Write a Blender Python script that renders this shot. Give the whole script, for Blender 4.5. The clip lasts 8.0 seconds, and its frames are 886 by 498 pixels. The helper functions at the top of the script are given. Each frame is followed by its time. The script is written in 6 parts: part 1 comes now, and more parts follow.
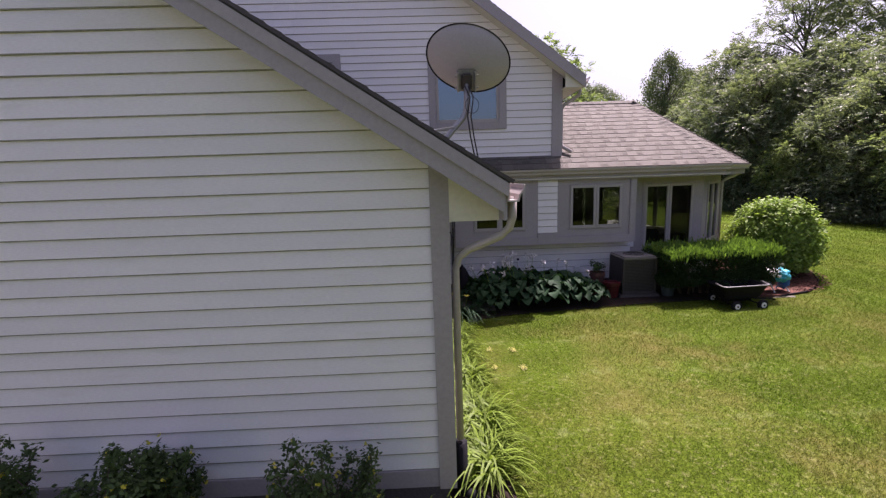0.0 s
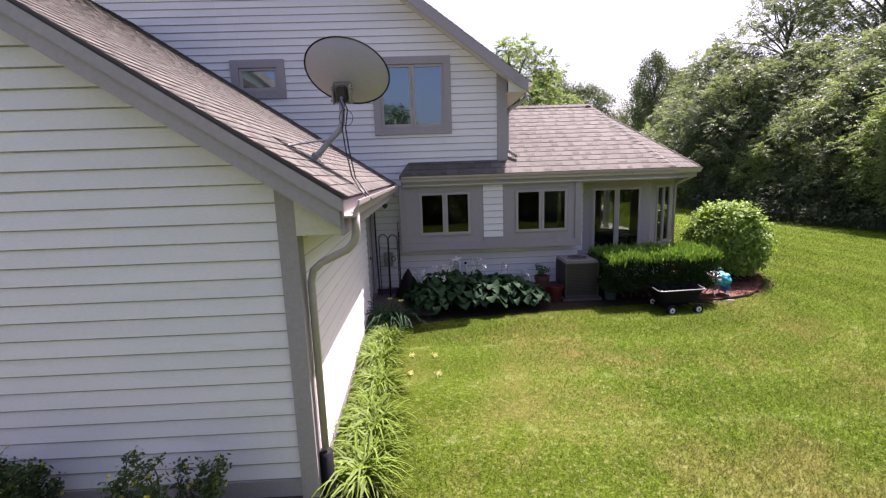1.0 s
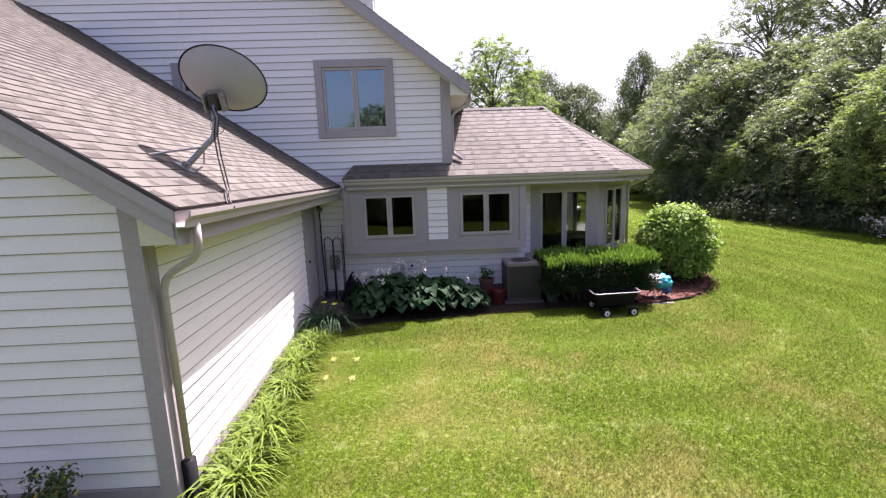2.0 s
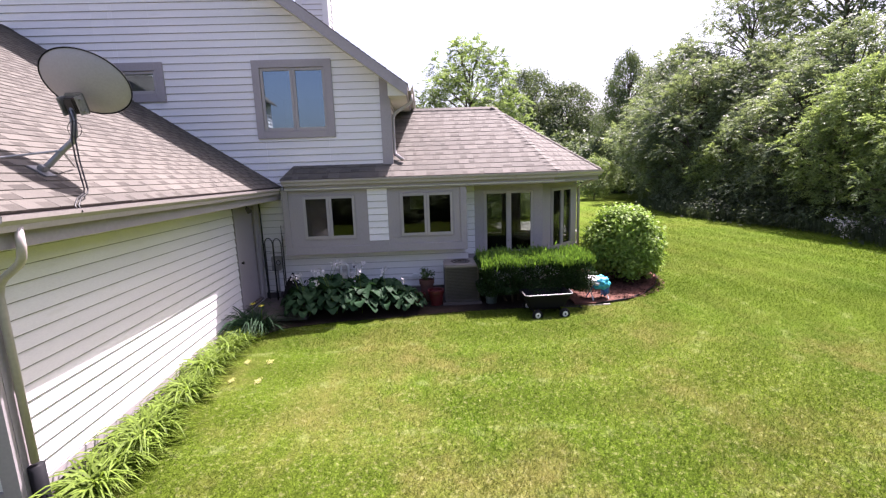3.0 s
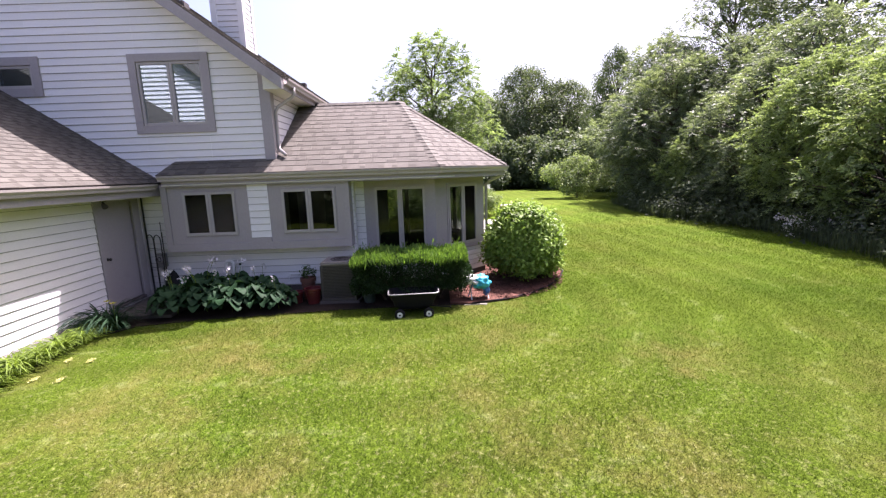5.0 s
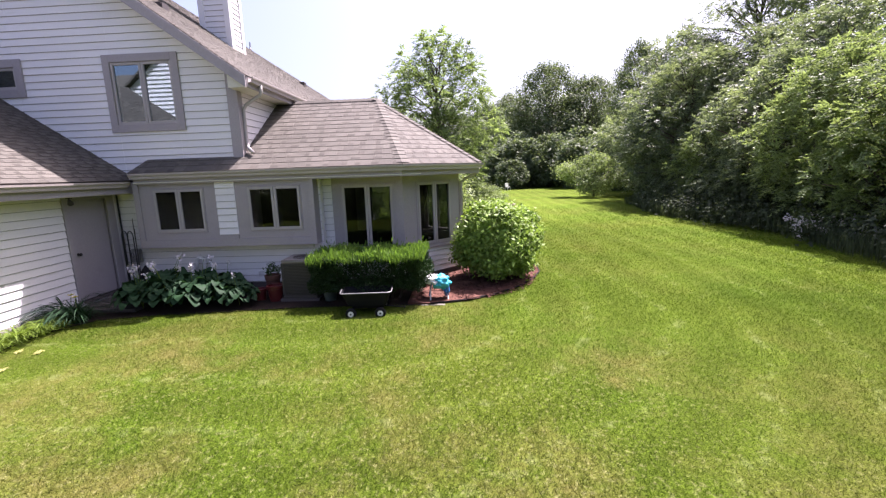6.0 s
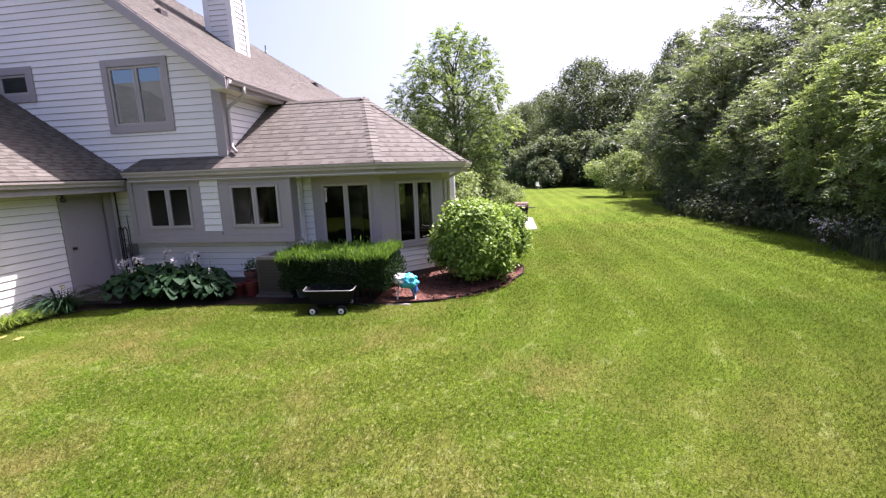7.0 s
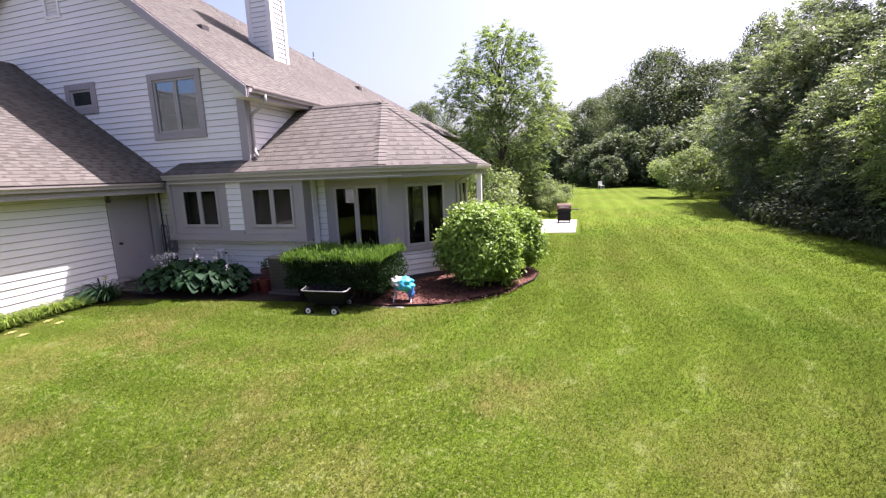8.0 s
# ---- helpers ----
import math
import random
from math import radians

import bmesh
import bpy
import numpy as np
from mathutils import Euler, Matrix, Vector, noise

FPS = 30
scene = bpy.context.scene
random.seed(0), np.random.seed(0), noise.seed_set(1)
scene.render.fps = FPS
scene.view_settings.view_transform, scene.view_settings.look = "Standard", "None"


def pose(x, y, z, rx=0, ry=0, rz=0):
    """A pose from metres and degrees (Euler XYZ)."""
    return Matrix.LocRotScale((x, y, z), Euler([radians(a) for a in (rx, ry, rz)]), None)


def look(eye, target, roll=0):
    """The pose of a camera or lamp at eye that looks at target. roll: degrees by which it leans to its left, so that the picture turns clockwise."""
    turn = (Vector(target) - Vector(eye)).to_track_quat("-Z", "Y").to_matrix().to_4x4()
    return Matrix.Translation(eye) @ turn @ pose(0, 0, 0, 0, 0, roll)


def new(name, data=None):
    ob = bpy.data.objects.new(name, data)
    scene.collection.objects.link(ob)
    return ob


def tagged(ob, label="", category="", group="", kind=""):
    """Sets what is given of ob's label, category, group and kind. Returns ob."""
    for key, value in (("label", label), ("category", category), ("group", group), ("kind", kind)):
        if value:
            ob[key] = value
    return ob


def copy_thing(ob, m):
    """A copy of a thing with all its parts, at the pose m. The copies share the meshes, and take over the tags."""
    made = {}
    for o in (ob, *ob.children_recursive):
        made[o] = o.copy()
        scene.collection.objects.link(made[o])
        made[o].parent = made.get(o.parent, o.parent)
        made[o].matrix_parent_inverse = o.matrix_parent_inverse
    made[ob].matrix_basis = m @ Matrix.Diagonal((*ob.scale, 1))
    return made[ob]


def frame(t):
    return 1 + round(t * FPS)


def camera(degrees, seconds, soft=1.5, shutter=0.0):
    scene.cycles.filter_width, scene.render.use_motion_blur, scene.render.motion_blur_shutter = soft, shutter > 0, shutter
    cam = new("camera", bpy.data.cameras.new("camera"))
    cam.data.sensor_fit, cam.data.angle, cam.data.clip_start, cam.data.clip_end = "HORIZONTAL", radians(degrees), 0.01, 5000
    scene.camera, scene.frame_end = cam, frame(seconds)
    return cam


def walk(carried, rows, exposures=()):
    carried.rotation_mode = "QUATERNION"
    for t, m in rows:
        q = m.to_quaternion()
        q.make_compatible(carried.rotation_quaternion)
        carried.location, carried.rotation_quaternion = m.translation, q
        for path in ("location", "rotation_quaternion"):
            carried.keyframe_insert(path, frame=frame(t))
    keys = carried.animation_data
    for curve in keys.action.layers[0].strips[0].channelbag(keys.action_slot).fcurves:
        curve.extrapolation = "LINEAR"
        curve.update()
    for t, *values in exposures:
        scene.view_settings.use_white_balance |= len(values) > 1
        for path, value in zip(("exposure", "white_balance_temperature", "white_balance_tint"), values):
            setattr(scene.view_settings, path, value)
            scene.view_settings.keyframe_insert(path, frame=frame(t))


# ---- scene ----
cam = camera(91.4, 8.0, 1.3)
METRES, EYE, TILT, LEAN, TURN = 10.11, 2.75, 0.0, 0.0, -1.5
ROWS = [
    (0.0, 0.0, 0.0, 0.0, -0.31, -9.38, 1.86),
    (0.5, 0.0544, -0.002, 0.0033, -0.42, -9.48, 1.86),
    (1.0, 0.1093, -0.0033, 0.0078, -0.52, -9.55, 1.88),
    (1.5, 0.164, -0.004, 0.0115, -0.67, -9.61, 1.92),
    (3.0, 0.344, -0.0029, 0.0122, -0.82, -9.85, 1.89),
    (3.5, 0.4092, -0.0001, 0.009, -0.49, -9.88, 1.9),
    (4.0, 0.4744, 0.0043, 0.0049, -0.3, -9.93, 1.92),
    (4.5, 0.5411, 0.0114, 0.0001, -0.18, -9.92, 1.92),
    (6.0, 0.7332, 0.0417, -0.0095, 4.37, -10.0, 1.93),
    (6.5, 0.7999, 0.0542, -0.0134, 6.77, -9.98, 1.95),
    (7.0, 0.8636, 0.0686, -0.0146, 9.66, -9.98, 1.99),
    (7.5, 0.9244, 0.0863, -0.0125, 13.31, -9.95, 2.03),
    (8.0, 0.9863, 0.1091, -0.0096, 18.54, -9.88, 2.08),
]
EXPOSURES = [(0.0, 1.28, 6420, 37), (0.5, 1.48, 6400, 35), (1.0, 1.64, 6380, 33), (1.5, 1.78, 6330, 32), (3.5, 1.95, 6270, 31), (8.0, 1.78, 6230, 32)]
walk(cam, [(t, pose(0, 0, EYE, TILT, LEAN, TURN) @ pose(METRES * x, METRES * y, METRES * z, 90 + pitch, roll, yaw)) for t, x, y, z, yaw, pitch, roll in ROWS], EXPOSURES)

# ---- light ----
SUN = Vector((0.35, 0.42, 1.0)).normalized()
world = bpy.data.worlds.new("sky")
scene.world = world
world.use_nodes = True
wn = world.node_tree
sky = wn.nodes.new("ShaderNodeTexSky")
sky.sky_type = "NISHITA"
sky.sun_disc = False
sky.sun_elevation = math.asin(SUN.z)
sky.sun_rotation = math.atan2(SUN.x, SUN.y)
sky.air_density, sky.dust_density, sky.ozone_density = 1.0, 5.0, 0.6
wn.links.new(sky.outputs[0], wn.nodes["Background"].inputs[0])
wn.nodes["Background"].inputs[1].default_value = 0.080
sun_data = bpy.data.lights.new("sun", "SUN")
sun_data.energy, sun_data.angle, sun_data.color = 5.0, radians(0.55), (1.0, 0.96, 0.90)
sun_ob = new("sun", sun_data)
sun_ob.matrix_basis = look(SUN * 60, (0, 0, 0))


# ---- materials ----
def mat(name, base, rough=0.6, var=0.15, scale=3.0, fine=40.0, bump=0.1, island=0.0, metal=0.0, second=None, amount=0.5, trans=0.0, stretch=(1, 1, 1), spec=0.5, stain=None, stain_at=0.62, stain_soft=0.2, objrand=0.0, mow=0.0):
    """Two scales of noise over a base colour, with optional per-piece variation, stains and translucency."""
    m = bpy.data.materials.new(name)
    m.use_nodes = True
    n, ln = m.node_tree.nodes, m.node_tree.links
    p = n["Principled BSDF"]
    geo = n.new("ShaderNodeNewGeometry")
    mp = n.new("ShaderNodeMapping")
    mp.inputs["Scale"].default_value = stretch
    ln.new(geo.outputs["Position"], mp.inputs[0])

    def noise_at(s, detail):
        t = n.new("ShaderNodeTexNoise")
        t.inputs["Scale"].default_value, t.inputs["Detail"].default_value = s, detail
        ln.new(mp.outputs[0], t.inputs["Vector"])
        return t.outputs["Fac"]

    def mix(fac, a, b, kind="MIX"):
        x = n.new("ShaderNodeMix")
        x.data_type, x.blend_type = "RGBA", kind
        for sock, v in ((x.inputs[0], fac), (x.inputs[6], a), (x.inputs[7], b)):
            if isinstance(v, (int, float)):
                sock.default_value = v
            elif isinstance(v, (tuple, list)):
                sock.default_value = (*v, 1) if len(v) == 3 else v
            else:
                ln.new(v, sock)
        return x.outputs[2]

    def ramp(v, lo, hi, a=0.0, b=1.0):
        r = n.new("ShaderNodeMapRange")
        r.inputs[1].default_value, r.inputs[2].default_value = lo, hi
        r.inputs[3].default_value, r.inputs[4].default_value = a, b
        ln.new(v, r.inputs[0])
        return r.outputs[0]

    big, small = noise_at(scale, 4), noise_at(fine, 3)
    col = base
    if second:
        col = mix(ramp(big, 0.5 - amount * 0.35, 0.5 + amount * 0.35), base, second)
    dark = tuple(c * (1 - var) for c in (1, 1, 1))
    light = tuple(1 + var * 0.7 for c in (1, 1, 1))
    tone = mix(ramp(small, 0.3, 0.7), dark, light)
    col = mix(1.0, col, tone, "MULTIPLY")
    tone2 = mix(ramp(noise_at(scale * 0.35, 2), 0.3, 0.7), tuple(1 - var * 0.6 for c in range(3)), tuple(1 + var * 0.4 for c in range(3)))
    col = mix(1.0, col, tone2, "MULTIPLY")
    if island:
        v = ramp(geo.outputs["Random Per Island"], 0, 1, 1 - island, 1 + island)
        cmb = n.new("ShaderNodeCombineColor")
        for i in range(3):
            ln.new(v, cmb.inputs[i])
        col = mix(1.0, col, cmb.outputs[0], "MULTIPLY")
    if objrand:
        info = n.new("ShaderNodeObjectInfo")
        v = ramp(info.outputs["Random"], 0, 1, 1 - objrand, 1 + objrand)
        cmb = n.new("ShaderNodeCombineColor")
        for i in range(3):
            ln.new(v, cmb.inputs[i])
        col = mix(1.0, col, cmb.outputs[0], "MULTIPLY")
    def calc(kind, a, b=None):
        q = n.new("ShaderNodeMath")
        q.operation = kind
        for sock, v in zip(q.inputs, (a, b)):
            if isinstance(v, (int, float)):
                sock.default_value = v
            elif v is not None:
                ln.new(v, sock)
        return q.outputs[0]

    if mow:
        # mowing tracks that run round the house at even distance, and drier turf towards the garage
        sep = n.new("ShaderNodeSeparateXYZ")
        ln.new(geo.outputs["Position"], sep.inputs[0])
        dx = calc("MAXIMUM", calc("SUBTRACT", sep.outputs[0], 5.4), 0.0)
        dy = calc("MAXIMUM", calc("SUBTRACT", 8.2, sep.outputs[1]), 0.0)
        d = calc("SQRT", calc("ADD", calc("MULTIPLY", dx, dx), calc("MULTIPLY", dy, dy)))
        d = calc("ADD", d, calc("MULTIPLY", noise_at(0.5, 2), 0.9))
        wave = calc("SINE", calc("MULTIPLY", d, 5.8))
        # tufts of a hand's width, and a dry stretch between garage and hedge
        speck = calc("MULTIPLY", ramp(noise_at(11.0, 4), 0.30, 0.70, 0.80, 1.09), ramp(noise_at(34.0, 3), 0.34, 0.66, 0.68, 1.17))
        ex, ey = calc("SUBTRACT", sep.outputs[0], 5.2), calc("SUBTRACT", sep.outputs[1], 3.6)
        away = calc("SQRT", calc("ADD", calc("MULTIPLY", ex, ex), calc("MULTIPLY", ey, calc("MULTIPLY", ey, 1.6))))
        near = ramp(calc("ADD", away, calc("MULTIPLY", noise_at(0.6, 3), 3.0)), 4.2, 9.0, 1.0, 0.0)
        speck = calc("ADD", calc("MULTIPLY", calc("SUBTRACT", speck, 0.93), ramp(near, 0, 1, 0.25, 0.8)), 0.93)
        # colour lightened with distance, standing in for backlit blades at a grazing view
        backlit = ramp(calc("ADD", sep.outputs[1], calc("MULTIPLY", sep.outputs[0], 0.5)), 10.0, 17.0, 1.0, 1.62)
        v = calc("MULTIPLY", calc("MULTIPLY", ramp(wave, -1, 1, 1 - mow, 1 + mow), ramp(near, 0, 1, 0.70, 1.05)), calc("MULTIPLY", speck, backlit))
        cmb = n.new("ShaderNodeCombineColor")
        for i in range(3):
            ln.new(v, cmb.inputs[i])
        col = mix(1.0, col, cmb.outputs[0], "MULTIPLY")
        patch = calc("MULTIPLY", noise_at(scale * 1.7, 6), calc("ADD", 0.55, calc("MULTIPLY", noise_at(3.1, 5), 0.9)))
        dry = calc("MULTIPLY", ramp(patch, stain_at, stain_at + stain_soft), ramp(near, 0, 1, 0.20, 0.85))
        col = mix(dry, col, stain)
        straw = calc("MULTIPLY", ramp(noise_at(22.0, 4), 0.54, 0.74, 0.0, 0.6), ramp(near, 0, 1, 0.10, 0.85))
        col = mix(straw, col, (0.23, 0.225, 0.10))
        tuft = calc("MULTIPLY", ramp(wave, 0.8, 1.0), ramp(noise_at(6.0, 5), 0.50, 0.70, 0.0, 0.36))
        col = mix(tuft, col, (0.20, 0.23, 0.09))
    elif stain:
        col = mix(ramp(noise_at(scale * 1.7, 6), stain_at, stain_at + stain_soft), col, stain)
    if isinstance(col, tuple):
        p.inputs["Base Color"].default_value = (*col, 1)
    else:
        ln.new(col, p.inputs["Base Color"])
    p.inputs["Metallic"].default_value = metal
    p.inputs["Specular IOR Level"].default_value = spec
    ln.new(ramp(small, 0.2, 0.8, max(rough - 0.1, 0.02), min(rough + 0.1, 1)), p.inputs["Roughness"])
    if bump:
        b = n.new("ShaderNodeBump")
        b.inputs["Strength"].default_value, b.inputs["Distance"].default_value = bump, 0.02
        ln.new(small, b.inputs["Height"])
        ln.new(b.outputs[0], p.inputs["Normal"])
    if trans:
        tr = n.new("ShaderNodeBsdfTranslucent")
        ln.new(mix(1.0, col, (1.12, 1.16, 0.66), "MULTIPLY"), tr.inputs[0])
        ms = n.new("ShaderNodeMixShader")
        ms.inputs[0].default_value = trans
        ln.new(p.outputs[0], ms.inputs[1])
        ln.new(tr.outputs[0], ms.inputs[2])
        ln.new(ms.outputs[0], n["Material Output"].inputs[0])
    return m


def glass_mat(name, tint, base, sheen=(1, 1, 1)):
    m = bpy.data.materials.new(name)
    m.use_nodes = True
    n, ln = m.node_tree.nodes, m.node_tree.links
    n.remove(n["Principled BSDF"])
    fr, tr, gl, ms, pw, ma = (n.new("ShaderNode" + k) for k in ("LayerWeight", "BsdfTransparent", "BsdfGlossy", "MixShader", "Math", "Math"))
    pw.operation, ma.operation = "POWER", "MULTIPLY_ADD"
    pw.inputs[1].default_value = 4.5
    ma.inputs[1].default_value, ma.inputs[2].default_value = 0.8, base
    ln.new(fr.outputs["Facing"], pw.inputs[0])
    ln.new(pw.outputs[0], ma.inputs[0])
    tr.inputs[0].default_value = (*tint, 1)
    gl.inputs["Roughness"].default_value = 0.012
    gl.inputs["Color"].default_value = (*sheen, 1)
    ln.new(ma.outputs[0], ms.inputs[0])
    ln.new(tr.outputs[0], ms.inputs[1])
    ln.new(gl.outputs[0], ms.inputs[2])
    ln.new(ms.outputs[0], n["Material Output"].inputs[0])
    return m


SIDING = mat("cream_lap_siding", (0.77, 0.745, 0.75), 0.55, 0.06, 1.2, 30, 0.05, stretch=(1, 1, 6), stain=(0.69, 0.67, 0.65), stain_at=0.60, objrand=0.03)
LAP_SHADE = mat("board_edge_lap_shade", (0.30, 0.28, 0.265), 0.8, 0.25, 2, 20, 0.05)
TRIM = mat("taupe_painted_trim", (0.338, 0.305, 0.314), 0.55, 0.08, 1.5, 35, 0.05, stain=(0.285, 0.256, 0.262))
GUTTER = mat("taupe_gutter_metal", (0.41, 0.365, 0.35), 0.4, 0.08, 2, 30, 0.02, stain=(0.24, 0.21, 0.20))
SOFFIT = mat("cream_soffit", (0.66, 0.63, 0.54), 0.6, 0.06, 1.5, 30, 0.04)
SASH = mat("light_window_sash", (0.39, 0.357, 0.35), 0.45, 0.05, 3, 40, 0.02)
SHINGLE = mat("brown_asphalt_shingle", (0.094, 0.085, 0.072), 0.80, 0.2, 2.2, 90, 0.4, island=0.15, second=(0.110, 0.100, 0.084), amount=0.8, objrand=0.12, spec=0.27)
SHINGLE_LOW = mat("dark_shingle_tab_shade", (0.084, 0.076, 0.065), 0.84, 0.2, 2.2, 90, 0.4, island=0.18, second=(0.086, 0.078, 0.067), amount=0.8, objrand=0.2, spec=0.15)
DECK = mat("roof_underlay", (0.06, 0.055, 0.05), 0.9, 0.2)
EDGE = mat("dark_drip_edge", (0.055, 0.045, 0.045), 0.6, 0.2)
GLASS = glass_mat("window_glass", (0.5, 0.51, 0.52), 0.030)
GLASS_SUN = glass_mat("sunroom_glass", (0.56, 0.58, 0.57), 0.022)
# blue of the reflected sky put into the gloss colour of the upper panes
GLASS_UP = glass_mat("upper_window_glass", (0.5, 0.53, 0.55), 0.23, (0.72, 0.89, 1.0))
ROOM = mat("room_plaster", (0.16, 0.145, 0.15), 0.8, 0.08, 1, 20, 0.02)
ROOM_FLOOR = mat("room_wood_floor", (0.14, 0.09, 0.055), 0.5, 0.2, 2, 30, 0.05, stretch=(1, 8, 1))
CURTAIN = mat("white_curtain_cloth", (0.70, 0.68, 0.64), 0.8, 0.08, 2, 30, 0.05)
CONCRETE = mat("pale_concrete", (0.50, 0.48, 0.44), 0.85, 0.15, 1.5, 60, 0.15, stain=(0.38, 0.36, 0.32))
FOUND = mat("dark_foundation", (0.10, 0.088, 0.086), 0.9, 0.2, 2, 50, 0.2, spec=0.15)
STONE = mat("grey_edging_stone", (0.24, 0.22, 0.19), 0.9, 0.2, 4, 50, 0.2)
SOIL = mat("dark_bed_soil", (0.026, 0.019, 0.016), 0.95, 0.4, 4, 60, 0.5, spec=0.08)
MULCH = mat("red_brown_mulch", (0.058, 0.026, 0.020), 0.95, 0.4, 4, 70, 0.6, island=0.5, second=(0.115, 0.055, 0.042), amount=0.6, spec=0.1)
GREY_DISH = mat("grey_dish_paint", (0.33, 0.315, 0.315), 0.45, 0.06, 3, 60, 0.02)
GALV = mat("weathered_grey_steel", (0.30, 0.30, 0.30), 0.42, 0.15, 5, 60, 0.05, metal=0.6)
BLACK = mat("black_plastic", (0.007, 0.007, 0.009), 0.7, 0.2, 4, 50, 0.05, spec=0.2)
CABLE = mat("black_cable", (0.015, 0.014, 0.014), 0.5, 0.1)
WHITE_PLASTIC = mat("white_plastic", (0.72, 0.72, 0.70), 0.4, 0.06, 4, 40, 0.02)
TURQ = mat("turquoise_cloth", (0.03, 0.42, 0.55), 0.6, 0.15, 8, 50, 0.2)
BLUE = mat("blue_plastic", (0.04, 0.16, 0.42), 0.5, 0.12)
TAN = mat("tan_condenser_paint", (0.066, 0.058, 0.056), 0.5, 0.1, 3, 40, 0.04)
TAN_LIGHT = mat("light_condenser_top", (0.19, 0.175, 0.17), 0.45, 0.1, 3, 40, 0.04)
FIN = mat("dark_condenser_coil", (0.045, 0.04, 0.036), 0.7, 0.2)
TERRA = mat("terracotta", (0.105, 0.045, 0.034), 0.8, 0.2, 5, 40, 0.1)
RED_POT = mat("dark_red_glaze", (0.10, 0.014, 0.016), 0.4, 0.2, 5, 40, 0.05)
TEAL_POT = mat("grey_green_pot", (0.055, 0.080, 0.078), 0.6, 0.2, 5, 40, 0.05)
IRON = mat("dark_wrought_iron", (0.03, 0.025, 0.025), 0.6, 0.3, 6, 50, 0.1)
BARK = mat("grey_brown_bark", (0.075, 0.058, 0.045), 0.95, 0.35, 3, 25, 0.6, stretch=(1, 1, 0.25))
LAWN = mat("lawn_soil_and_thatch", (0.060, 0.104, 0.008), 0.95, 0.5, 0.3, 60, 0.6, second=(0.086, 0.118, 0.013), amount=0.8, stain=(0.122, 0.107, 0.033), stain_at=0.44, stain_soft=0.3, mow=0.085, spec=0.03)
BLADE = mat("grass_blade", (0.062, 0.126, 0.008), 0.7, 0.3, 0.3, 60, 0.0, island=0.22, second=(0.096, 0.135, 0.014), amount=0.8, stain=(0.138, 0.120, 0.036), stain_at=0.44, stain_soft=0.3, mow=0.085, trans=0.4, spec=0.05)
LEAF = mat("woods_leaf", (0.092, 0.122, 0.088), 0.42, 0.2, 0.25, 3, 0.0, island=0.45, second=(0.225, 0.278, 0.150), amount=0.45, trans=0.42, spec=0.14)
LEAF_DARK = mat("dark_leaf", (0.102, 0.136, 0.082), 0.5, 0.2, 0.3, 3, 0.0, island=0.4, second=(0.12, 0.158, 0.072), amount=0.7, trans=0.35, spec=0.15)
BRAMBLE = mat("bramble_leaf", (0.060, 0.078, 0.050), 0.6, 0.2, 0.5, 4, 0.0, island=0.4, second=(0.07, 0.092, 0.05), amount=0.7, trans=0.3, spec=0.1)
LEAF_BRIGHT = mat("bright_leaf", (0.165, 0.222, 0.096), 0.5, 0.2, 0.3, 3, 0.0, island=0.4, second=(0.225, 0.288, 0.128), amount=0.7, trans=0.45, spec=0.15)
MAPLE = mat("young_maple_leaf", (0.110, 0.160, 0.066), 0.5, 0.2, 0.3, 3, 0.0, island=0.45, second=(0.205, 0.275, 0.115), amount=0.6, trans=0.48, spec=0.12)
HYDR = mat("hydrangea_leaf", (0.195, 0.295, 0.058), 0.5, 0.15, 2, 10, 0.0, island=0.4, trans=0.34, spec=0.2)
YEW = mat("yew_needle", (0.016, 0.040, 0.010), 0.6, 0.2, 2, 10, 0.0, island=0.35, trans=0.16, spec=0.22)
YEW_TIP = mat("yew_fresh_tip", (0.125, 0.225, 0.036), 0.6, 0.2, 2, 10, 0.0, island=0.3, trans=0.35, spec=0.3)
HOSTA = mat("hosta_leaf", (0.021, 0.056, 0.023), 0.66, 0.18, 6, 30, 0.03, island=0.15, trans=0.2, spec=0.16)
STRAP = mat("daylily_leaf", (0.145, 0.215, 0.030), 0.55, 0.15, 3, 20, 0.0, island=0.35, trans=0.4, spec=0.2)
SHRUB = mat("small_shrub_leaf", (0.055, 0.092, 0.028), 0.6, 0.2, 4, 20, 0.0, island=0.4, trans=0.25, spec=0.3)
YELLOW = mat("yellow_petal", (0.55, 0.50, 0.06), 0.6, 0.15, trans=0.2, bump=0)
WHITE_PETAL = mat("white_petal", (0.66, 0.62, 0.68), 0.6, 0.1, trans=0.2, bump=0)
STRAW = mat("bleached_straw", (0.62, 0.60, 0.26), 0.8, 0.15, 4, 30, 0.0, island=0.25, trans=0.2, spec=0.1)
GRILL_LID = mat("brown_enamel", (0.13, 0.075, 0.045), 0.35, 0.15, 6, 40, 0.03)
STEEL = mat("brushed_steel", (0.5, 0.5, 0.5), 0.35, 0.1, metal=1.0)


# ---- mesh helpers ----
def thing(name, label, category, m=None, group="", kind=""):
    ob = new(name)
    ob.matrix_basis = m or Matrix()
    return tagged(ob, label, category, group, kind)


def raw(name, verts, faces, material, parent=None, label="", smooth=False, kind=""):
    me = bpy.data.meshes.new(name)
    me.from_pydata(verts, [], faces)
    me.materials.append(material)
    if smooth:
        me.polygons.foreach_set("use_smooth", [True] * len(me.polygons))
    ob = new(name, me)
    ob.parent = parent
    return tagged(ob, label, kind=kind)


